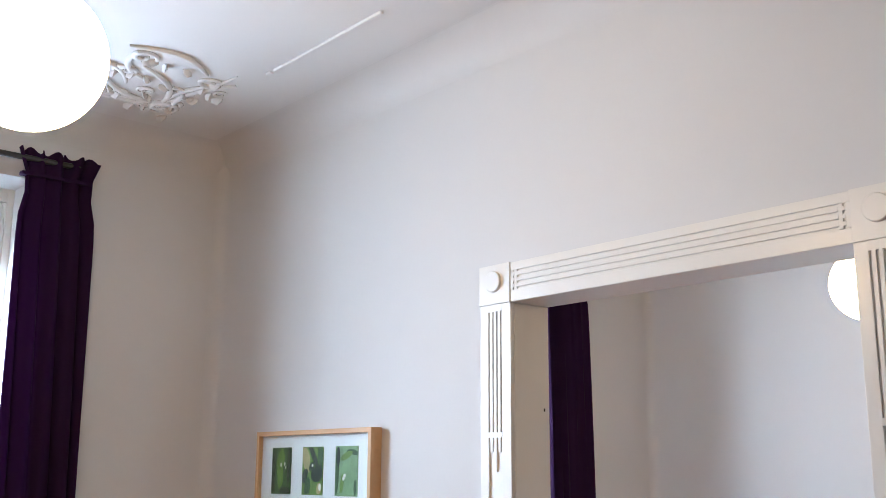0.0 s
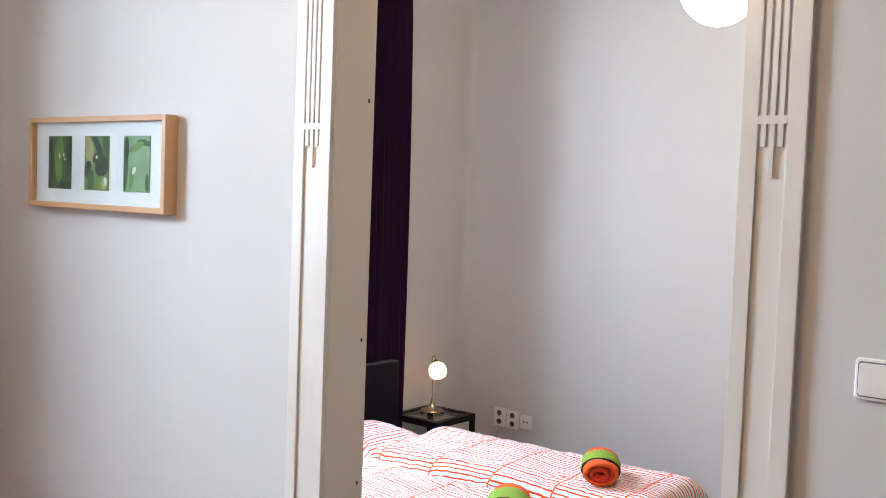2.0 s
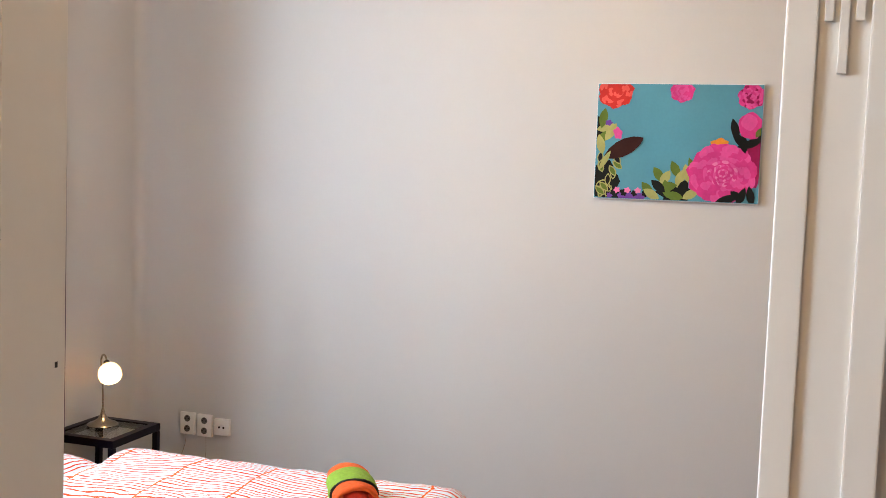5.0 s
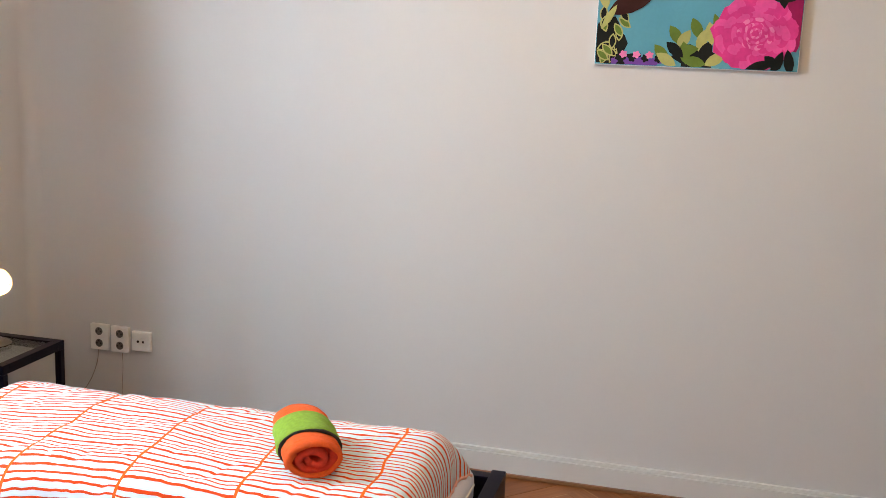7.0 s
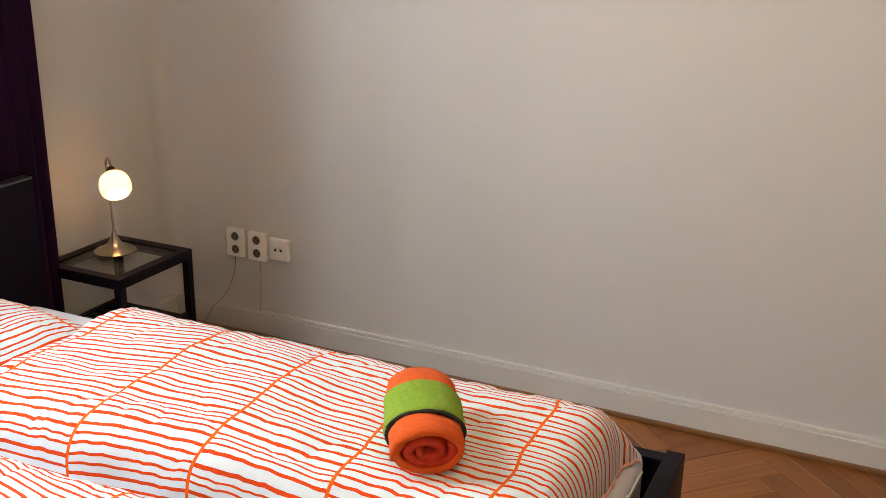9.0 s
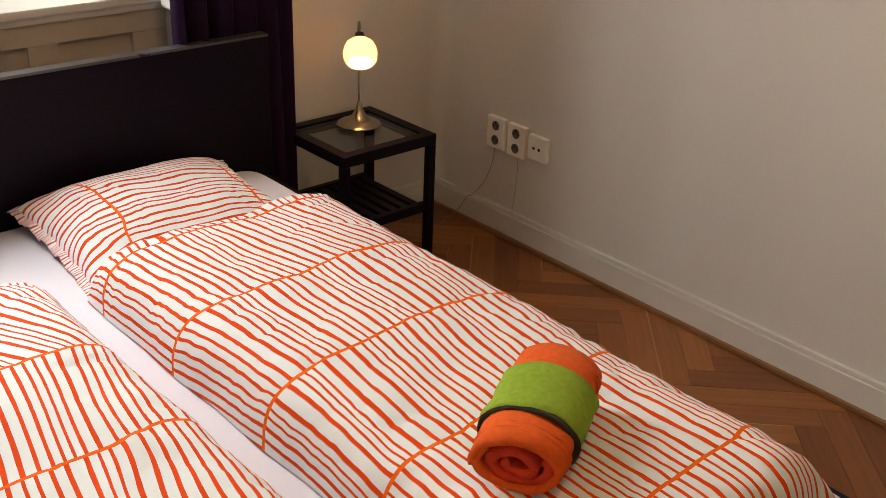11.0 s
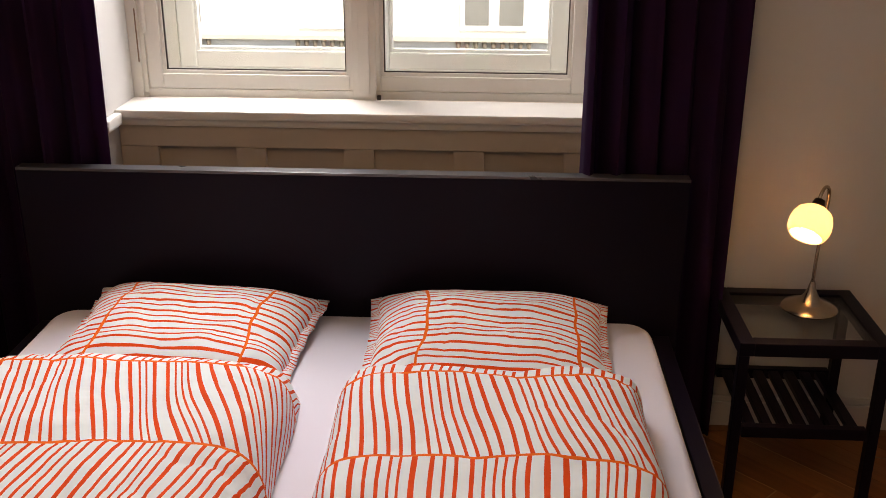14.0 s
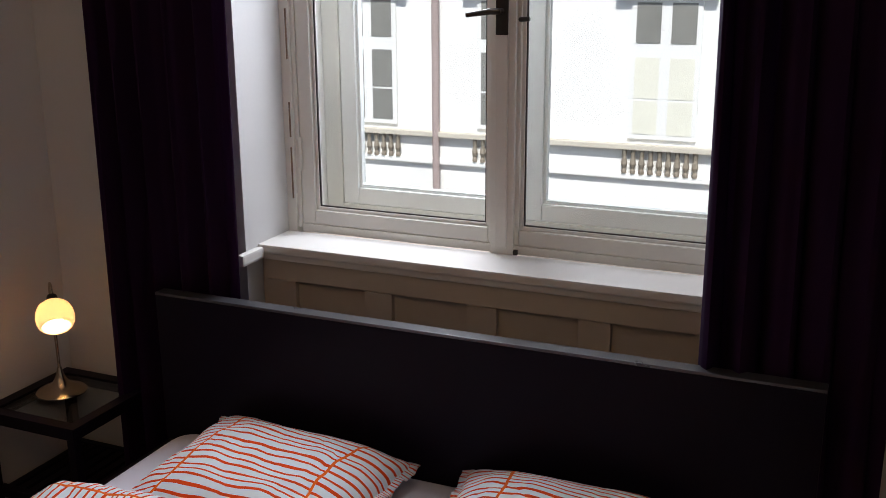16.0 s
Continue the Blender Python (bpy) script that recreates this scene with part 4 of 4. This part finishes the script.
def table_lamp(x, y, z, turn, lean):
    """A bell base, a thin stem with a hook at its top, a tilted opal dome."""
    t = thing("table_lamp", (x, y, z), "small brushed metal table lamp with a lit amber opal glass shade", "table lamp", "table lamps", turn)
    part("base", lathe([(0.070, 0), (0.072, 0.004), (0.066, 0.010), (0.044, 0.018), (0.024, 0.030), (0.012, 0.052), (0.006, 0.078), (0.0, 0.079)], 36), NICKEL, t, "", True)
    pts = [(0, 0, 0.07), (0, 0, 0.13), (-0.006, 0, 0.18), (-0.019, 0, 0.235), (-0.028, 0, 0.272), (-0.030, 0, 0.293)]
    for i in range(10):
        a = math.pi * (1 - i / 9)
        pts.append((0.008 + 0.038 * math.cos(a), 0, 0.302 + 0.032 * math.sin(a)))
    part("stem", tube(pts, 0.0045, 10), NICKEL, t, "", True)
    tip = Vector((0.046, 0, 0.300))
    tilt = Matrix.Translation(tip) @ Matrix.Rotation(radians(-lean), 4, "Y")
    part("holder", lathe([(0.0, 0.012), (0.014, 0.010), (0.018, -0.012), (0.020, -0.022), (0.0, -0.022)], 20, None, tilt), DARK_METAL, t, "", True)
    prof = [(0.018, -0.012), (0.030, -0.016), (0.043, -0.027), (0.050, -0.043), (0.0525, -0.060), (0.051, -0.076), (0.046, -0.088), (0.041, -0.094)]
    sh = part("shade", lathe_open(prof, 36, tilt), SHADE, t, "lit amber opal glass dome", True)
    mod = sh.modifiers.new("thickness", "SOLIDIFY")
    mod.thickness = 0.003
    n = 10
    part("bulb", lathe([(0.024 * math.sin(math.pi * i / n), -0.058 - 0.026 * math.cos(math.pi * i / n)) for i in range(n + 1)], 18, None, tilt), BULB, t, "glowing bulb", True)


def lathe_open(profile, steps, m):
    b = bmesh.new()
    rings = []
    for r, z in profile:
        rings.append([b.verts.new(m @ Vector((r * math.cos(2 * math.pi * i / steps), r * math.sin(2 * math.pi * i / steps), z))) for i in range(steps)])
    for p, q in zip(rings, rings[1:]):
        for i in range(steps):
            b.faces.new((p[i], q[i], q[(i + 1) % steps], p[(i + 1) % steps]))
    return b


table_lamp(-4.495, 8.347, 0.4505, -35, 46)
table_lamp(-4.47, 5.925, 0.4505, 48, 50)


# ---- sockets, switch, cables ----
def outlet(x, z, w, h, holes):
    t = thing("wall_socket", (x, NY, z), "white plastic wall socket plate above the skirting", "wall socket", "wall sockets")
    part("plate", boxed(-w / 2, w / 2, -0.020, -0.0005, -h / 2, h / 2, 0.004), PLASTIC, t)
    for hz in holes:
        m = pose(0, -0.0202, hz, 90, 0, 0)
        s = part("face", lathe([(0.0170, 0), (0.0170, 0.0012), (0.0155, 0.0016), (0.0145, 0.0004), (0.0, 0.0003)], 24, None, m), GREYLINE if len(holes) > 1 else PLASTIC, t, "", True)
        for dx, dz in ((-0.009, 0), (0.009, 0), (0, 0.010)) if len(holes) > 1 else ((-0.012, 0), (0.012, 0)):
            part("pin_hole", lathe([(0.0055 if len(holes) == 1 else 0.0034, 0.0018), (0.0055 if len(holes) == 1 else 0.0034, 0.003), (0, 0.003)], 10, None, pose(dx, -0.0202, hz + dz, 90, 0, 0)), HOLE, s)
    return t


outlet(-4.329, 0.372, 0.083, 0.112, (0.026, -0.026))
outlet(-4.231, 0.370, 0.083, 0.112, (0.026, -0.026))
outlet(-4.132, 0.372, 0.084, 0.084, (0.0,))

sw = thing("light_switch", (-1.291, PY, 1.444), "white square light switch with a large rocker", "light switch")
def face_on(b, y):
    """Stands a slab up so that it faces the room, its back at y."""
    bmesh.ops.transform(b, matrix=pose(0, y, 0, 90, 0, 0), verts=b.verts)
    return b


part("plate", face_on(rounded_slab(-0.039, 0.039, -0.039, 0.039, 0, 0.012, 0.008, 0.004), -0.0005), PLASTIC, sw, "", True)
part("joint", face_on(rounded_slab(-0.033, 0.033, -0.033, 0.033, 0, 0.0008, 0.007, 0.0003), -0.0126), GREYLINE, sw, "dark joint round the rocker")
part("rocker", face_on(rounded_slab(-0.0308, 0.0308, -0.0308, 0.0308, 0, 0.004, 0.006, 0.0015), -0.0135), PLASTIC, sw, "", True)

cord = thing("lamp_cable", (-4.45, 8.80, 0), "thin pale cable hanging below the wall sockets", "cable")
def flowing(points, steps=6):
    """A smooth run through points."""
    p = [Vector(q) for q in points]
    p = [p[0]] + p + [p[-1]]
    out = []
    for i in range(1, len(p) - 2):
        for k in range(steps):
            f = k / steps
            out.append(0.5 * (2 * p[i] + (p[i + 1] - p[i - 1]) * f + (2 * p[i - 1] - 5 * p[i] + 4 * p[i + 1] - p[i + 2]) * f * f
                              + (3 * p[i] - p[i - 1] - 3 * p[i + 1] + p[i + 2]) * f ** 3))
    return out + [p[-2]]


part("cord", tube(flowing([(0.105, 0.026, 0.325), (0.10, 0.027, 0.26), (0.065, 0.026, 0.17), (0.03, 0.004, 0.112), (0.01, -0.005, 0.095), (-0.02, -0.03, 0.03), (-0.05, -0.05, 0.006), (-0.02, -0.10, 0.005), (-0.05, -0.22, 0.005)]), 0.0013, 8), CABLE, cord, "", True)
part("cord", tube(flowing([(0.22, 0.0265, 0.32), (0.222, 0.0268, 0.25), (0.218, 0.0265, 0.18), (0.224, 0.012, 0.108)]), 0.0008, 6), CABLE, cord, "", True)


# ---- pictures ----
def framed_print():
    x0, x1, z0, z1 = -4.168, -3.386, 1.658, 1.966
    cx, cz = (x0 + x1) / 2, (z0 + z1) / 2
    hx, hz = (x1 - x0) / 2, (z1 - z0) / 2
    t = thing("picture_frame", (cx, PY, cz), "pale wooden box frame with three green leaf prints", "picture")
    w = 0.018
    for a in ((-hx, -hx + w, -hz, hz), (hx - w, hx, -hz, hz), (-hx + w + 0.0002, hx - w - 0.0002, -hz, -hz + w), (-hx + w + 0.0002, hx - w - 0.0002, hz - w, hz)):
        part("frame_bar", boxed(a[0], a[1], -0.05, -0.001, a[2], a[3], 0.002), BIRCH, t)
    part("mat", boxed(-hx + w, hx - w, -0.030, -0.005, -hz + w, hz - w), MAT_BOARD, t, "white mat")
    rnd = random.Random(8)
    pw, ph = 0.140, 0.180

    def ink(name, colour):
        return surface("print_" + name, colour, 0.4, vary=0.45, large=16, fine=50, bump=0.02)

    deep, mid, fresh, pale = ink("deep", (0.012, 0.030, 0.010)), ink("mid", (0.035, 0.095, 0.022)), ink("fresh", (0.13, 0.24, 0.03)), ink("pale", (0.20, 0.34, 0.15))
    sand, white = ink("sand", (0.42, 0.36, 0.16)), ink("white", (0.75, 0.78, 0.62))
    # for each print: its ground, then patches (ink, x, z, half length, half width, degrees)
    sheets = (
        (mid, ((deep, -0.055, 0.0, 0.085, 0.016, 90), (fresh, 0.0, 0.01, 0.080, 0.026, 84), (mid, 0.035, -0.02, 0.070, 0.018, 95), (deep, 0.03, -0.078, 0.04, 0.016, 4),
               (fresh, -0.02, 0.045, 0.036, 0.010, 70), (deep, 0.056, 0.02, 0.075, 0.012, 90), (white, 0.000, 0.022, 0.006, 0.008, 0), (white, 0.026, 0.026, 0.005, 0.007, 0), (white, 0.034, 0.012, 0.004, 0.005, 0))),
        (fresh, ((sand, -0.045, 0.045, 0.055, 0.024, 110), (deep, 0.012, 0.05, 0.075, 0.014, 125), (mid, 0.052, 0.06, 0.04, 0.017, 100), (deep, -0.05, -0.02, 0.03, 0.016, 60),
                 (deep, 0.035, -0.012, 0.042, 0.030, 20), (deep, -0.004, 0.016, 0.022, 0.014, 40), (white, 0.002, 0.020, 0.006, 0.005, 0), (mid, -0.03, -0.06, 0.035, 0.018, 80),
                 (sand, 0.048, -0.066, 0.016, 0.022, 0), (white, 0.055, -0.060, 0.009, 0.013, 0))),
        (pale, ((mid, -0.058, 0.0, 0.088, 0.013, 90), (deep, -0.050, 0.05, 0.035, 0.010, 90), (fresh, -0.025, -0.045, 0.035, 0.012, 80), (white, -0.012, -0.022, 0.014, 0.008, 50),
                (mid, 0.040, 0.068, 0.035, 0.010, 170), (fresh, 0.0, 0.055, 0.04, 0.012, 20), (pale, 0.03, -0.02, 0.05, 0.022, 80), (mid, 0.058, -0.06, 0.03, 0.008, 90))),
    )
    for k, (ground, patches) in enumerate(sheets):
        c = (k - 1) * 0.222
        pr = part("print", boxed(c - pw / 2, c + pw / 2, -0.0325, -0.0302, -ph / 2, ph / 2), ground, t, "green botanical print")
        for n, (mat, lx, lz, ln, wd, deg) in enumerate(patches):
            ang, out = radians(deg), []
            for i in range(18):
                a = 2 * math.pi * i / 18
                grow = 1 + 0.12 * rnd.uniform(-1, 1)
                px, pz = ln * grow * math.cos(a), wd * grow * math.sin(a)
                out.append((max(-pw / 2 + 0.002, min(pw / 2 - 0.002, lx + px * math.cos(ang) - pz * math.sin(ang))) + c,
                            max(-ph / 2 + 0.002, min(ph / 2 - 0.002, lz + px * math.sin(ang) + pz * math.cos(ang)))))
            part("leaf", extrude_outline(out, 0.0004, None, Matrix.Translation((0, -0.0326 - n * 0.00012, 0))), mat, pr)
    g = part("glass", boxed(-hx + w + 0.0005, hx - w - 0.0005, -0.042, -0.040, -hz + w + 0.0005, hz - w - 0.0005), WINDOW_GLASS, t, "clear glass")
    g.visible_shadow = False


framed_print()


def paint(name, colour, vary=0.3, large=14):
    return surface(name, colour, 0.75, spec=0.2, vary=vary, large=large, fine=90, bump=0.05, depth=0.0004)


P_SKY = paint("canvas_sky", (0.11, 0.33, 0.43), 0.14, 4)
P_PINK = paint("canvas_pink", (0.66, 0.045, 0.25))
P_ROSE = paint("canvas_rose", (0.72, 0.09, 0.33))
P_DEEP = paint("canvas_deep_pink", (0.30, 0.010, 0.085))
P_LIGHT = paint("canvas_light_pink", (0.80, 0.22, 0.46))
P_RED = paint("canvas_red", (0.60, 0.03, 0.025))
P_CORAL = paint("canvas_coral", (0.80, 0.11, 0.085))
P_LEAF = paint("canvas_leaf", (0.13, 0.20, 0.03))
P_PALE = paint("canvas_pale_leaf", (0.42, 0.42, 0.14))
P_DARK = paint("canvas_dark", (0.008, 0.010, 0.009))
P_VIOLET = paint("canvas_violet", (0.16, 0.06, 0.34))
P_BROWN = paint("canvas_brown", (0.035, 0.010, 0.008))
P_ORANGE = paint("canvas_orange", (0.85, 0.30, 0.03))


def canvas_picture():
    x0, x1, z0, z1 = -2.313, -1.624, 1.604, 2.099
    w, h = x1 - x0, z1 - z0
    t = thing("canvas_picture", (x0, NY, z0), "stretched canvas print of pink peonies, leaves and blue sky", "picture")
    part("canvas", boxed(-0.002, w + 0.002, -0.0215, -0.0005, -0.002, h + 0.002, 0.0015), MAT_BOARD, t, "white canvas edge")
    part("picture_face", boxed(0, w, -0.022, -0.0216, 0, h), P_SKY, t, "printed blue sky")
    layer = [0]
    rnd = random.Random(21)

    def blob(name, mat, u, v, rx, rz, ang=0, lobes=0, depth=0.12, point=0.0):
        """A painted patch at the share (u, v) of the picture, half sizes in metres."""
        layer[0] += 1
        out = []
        n = 20 if lobes else 14
        for i in range(n):
            a = 2 * math.pi * i / n
            k = 1 + depth * math.cos(lobes * a) if lobes else 1
            px, pz = rx * k * math.cos(a), rz * k * math.sin(a) * (1 - point * abs(math.cos(a)) ** 3)
            x = u * w + px * math.cos(ang) - pz * math.sin(ang)
            z = v * h + px * math.sin(ang) + pz * math.cos(ang)
            out.append((min(max(x, 0.002), w - 0.002), min(max(z, 0.002), h - 0.002)))
        part(name, extrude_outline(out, 0.0001, None, Matrix.Translation((0, -0.0221 - layer[0] * 0.000012, 0))), mat, t)

    def leaf(u, v, ln, wd, deg, mat):
        blob("leaf", mat, u, v, ln, wd, radians(deg), point=0.8)

    def flower(u, v, r, mats):
        blob("flower", mats[0], u, v, r, r * 0.92, 0.2, 7, 0.10)
        for ring, (rr, n) in enumerate(((0.86, 15), (0.66, 13), (0.46, 11), (0.27, 8), (0.10, 4))):
            for k in range(n):
                a = 2 * math.pi * k / n + ring * 0.5 + rnd.uniform(-0.2, 0.2)
                blob("petal", mats[rnd.randrange(3)], u + rr * r * math.cos(a) / w, v + rr * r * 0.92 * math.sin(a) / h, r * rnd.uniform(0.14, 0.24), r * rnd.uniform(0.08, 0.14), a + 1.57 + rnd.uniform(-0.5, 0.5), 3, 0.12)

    # dark undergrowth along the foot, leaves and small blossoms
    blob("shrub", P_DARK, 0.06, 0.15, 0.062, 0.085, 0, 5, 0.14)
    blob("shrub", P_DARK, 0.16, 0.04, 0.075, 0.022, 0, 6, 0.2)
    blob("shrub", P_VIOLET, 0.25, 0.025, 0.06, 0.016, 0, 7, 0.25)
    blob("shrub", P_DARK, 0.02, 0.62, 0.020, 0.060, 0, 5, 0.2)
    blob("shrub", P_DARK, 0.51, 0.07, 0.075, 0.045, 0, 6, 0.2)
    for k in range(16):
        u, v, d = rnd.uniform(0.015, 0.14), rnd.uniform(0.05, 0.38), rnd.uniform(20, 160)
        leaf(u, v, 0.028, 0.014, d, P_PALE)
        leaf(u, v, 0.022, 0.0095, d, P_DARK if k % 3 else P_LEAF)
    for k in range(12):
        blob("blossom", (P_VIOLET, P_DARK, P_LIGHT)[k % 3], 0.10 + 0.022 * k, 0.025 + 0.025 * (k % 3), 0.012, 0.013, k, 5, 0.2)
    for k, (u, v, d) in enumerate(((0.335, 0.09, 130), (0.36, 0.05, 150), (0.40, 0.22, 125), (0.44, 0.19, 60), (0.50, 0.27, 115), (0.53, 0.19, 75), (0.46, 0.12, 10), (0.45, 0.10, 100), (0.55, 0.12, 60), (0.60, 0.06, 30), (0.50, 0.04, 170), (0.40, 0.12, 140), (0.57, 0.24, 100))):
        leaf(u, v, 0.040, 0.019, d, (P_PALE, P_LEAF, P_DARK)[k % 3] if k > 6 else (P_LEAF, P_PALE)[k % 2])
    for k, (u, v) in enumerate(((0.06, 0.62), (0.05, 0.54), (0.09, 0.58), (0.04, 0.70), (0.03, 0.47))):
        leaf(u, v, 0.045, 0.019, 15 + 22 * k, (P_PALE, P_LEAF)[k % 2])
    blob("blossom", P_VIOLET, 0.075, 0.66, 0.015, 0.012, 0, 5, 0.2)
    blob("blossom", P_ROSE, 0.135, 0.57, 0.018, 0.026, 0.3, 5, 0.15)
    flower(0.11, 0.93, 0.075, (P_RED, P_CORAL, P_RED))
    flower(0.52, 0.94, 0.05, (P_PINK, P_ROSE, P_PINK))
    # a deep bloom behind the great one, its bud and dark calyx
    blob("petal", P_DEEP, 0.965, 0.36, 0.040, 0.110, 0, 5, 0.08)
    blob("blossom", P_ORANGE, 0.755, 0.50, 0.036, 0.022, 0.2, 5, 0.15)
    leaf(0.60, 0.30, 0.04, 0.014, 110, P_LEAF)
    blob("flower", P_PINK, 0.775, 0.25, 0.140, 0.122, 0.2, 9, 0.06)
    for rr, n, lng, wide, mats in ((0.86, 16, 0.038, 0.024, (P_PINK, P_ROSE)), (0.70, 20, 0.030, 0.016, (P_ROSE, P_PINK)), (0.54, 22, 0.022, 0.010, (P_ROSE, P_PINK, P_ROSE)), (0.40, 22, 0.016, 0.007, (P_ROSE, P_LIGHT, P_PINK)), (0.26, 18, 0.012, 0.005, (P_LIGHT, P_PINK, P_ROSE)), (0.12, 10, 0.009, 0.004, (P_LIGHT, P_ROSE))):
        for k in range(n):
            a = 2 * math.pi * k / n + rr * 3 + rnd.uniform(-0.2, 0.2)
            blob("petal", mats[k % len(mats)], 0.785 + rr * 0.135 * math.cos(a) / w, 0.25 + rr * 0.118 * math.sin(a) / h, lng * rnd.uniform(0.8, 1.1), wide * rnd.uniform(0.8, 1.2), a + 1.57 + rnd.uniform(-0.4, 0.4), 3, 0.08)
    for u, v, d, ln in ((0.845, 0.62, 105, 0.05), (0.875, 0.53, 130, 0.05), (0.93, 0.50, 15, 0.05), (0.97, 0.53, 40, 0.04), (0.90, 0.50, 100, 0.04), (0.82, 0.03, 15, 0.05), (0.90, 0.05, 70, 0.045), (0.955, 0.06, 100, 0.045), (0.87, 0.06, 140, 0.03)):
        leaf(u, v, ln, 0.017, d, P_DARK)
    blob("petal", P_PINK, 0.935, 0.655, 0.050, 0.056, 0.2, 5, 0.05)
    blob("petal", P_ROSE, 0.925, 0.685, 0.032, 0.034, 0.2, 4, 0.06)
    leaf(0.985, 0.60, 0.025, 0.012, 60, P_LEAF)
    flower(0.93, 0.90, 0.055, (P_PINK, P_ROSE, P_DEEP))
    # a plain dark shape on a twig
    blob("dark_patch", P_BROWN, 0.175, 0.445, 0.095, 0.036, radians(28), point=0.55)
    leaf(0.06, 0.33, 0.05, 0.012, 60, P_PALE)


canvas_picture()


# ---- parquet pieces ----
PL, PW = 0.48, PLANK_WIDTH


def plank_mesh(name, mat):
    b = boxed(-PL / 2 + 0.0006, PL / 2 - 0.0006, -PW / 2 + 0.0006, PW / 2 - 0.0006, -0.017, 0.0)
    uvl = b.loops.layers.uv.new("UVMap")
    for f in b.faces:
        for lp in f.loops:
            lp[uvl].uv = (lp.vert.co.x, lp.vert.co.y)
    return mesh_of(name, b, mat)


def herringbone():
    n = round(PL / PW)
    spin = Matrix.Rotation(radians(45), 4, "Z")
    shared = plank_mesh("plank", PARQUET)
    rest_v, rest_f, rest_uv = [], [], []
    near = []
    span = 110
    for j in range(-span, span):
        for m2 in range(-12, 13):
            near.append(((j + 2 * n * m2 + n / 2) * PW, (j + 0.5) * PW, 0))
            near.append(((j + 0.5) * PW, (j - 2 * n + 1 + n / 2 + 2 * n * m2) * PW, 90))
    count = 0
    base = Vector((-1.9, 4.6, 0))
    for u, v, a in near:
        c = spin @ Vector((u, v, 0)) + base
        if not (WX - 0.15 < c.x < EX + 0.1 and SY - 0.1 < c.y < NY + 0.12):
            continue
        m = Matrix.Translation(c) @ spin @ Matrix.Rotation(radians(a), 4, "Z")
        lift = 0.0006 * noise.noise(c * 7) - 0.0008
        if c.x < -1.2 and c.y > 7.85 and count < 300:
            count += 1
            ob = new("plank", shared)
            ob.parent = floor
            ob.matrix_world = Matrix.Translation((0, 0, lift)) @ m
            continue
        k = len(rest_v)
        for z in (-0.017, 0.0):
            for x, y in ((-1, -1), (1, -1), (1, 1), (-1, 1)):
                p = m @ Vector((x * (PL / 2 - 0.0006), y * (PW / 2 - 0.0006), z + lift))
                rest_v.append(p)
                rest_uv.append((x * PL / 2, y * PW / 2))
        for f in ((4, 5, 6, 7), (0, 1, 5, 4), (1, 2, 6, 5), (2, 3, 7, 6), (3, 0, 4, 7)):
            rest_f.append([k + i for i in f])
    me = bpy.data.meshes.new("parquet_rest")
    me.from_pydata([tuple(v) for v in rest_v], [], rest_f)
    layer = me.uv_layers.new(name="UVMap")
    for lp in me.loops:
        layer.data[lp.index].uv = rest_uv[lp.vertex_index]
    me.materials.append(PARQUET_REST)
    ob = new("parquet_rest", me)
    ob.parent = floor
    tagged(ob, "brown oak herringbone parquet", "", "", "stuff")


herringbone()
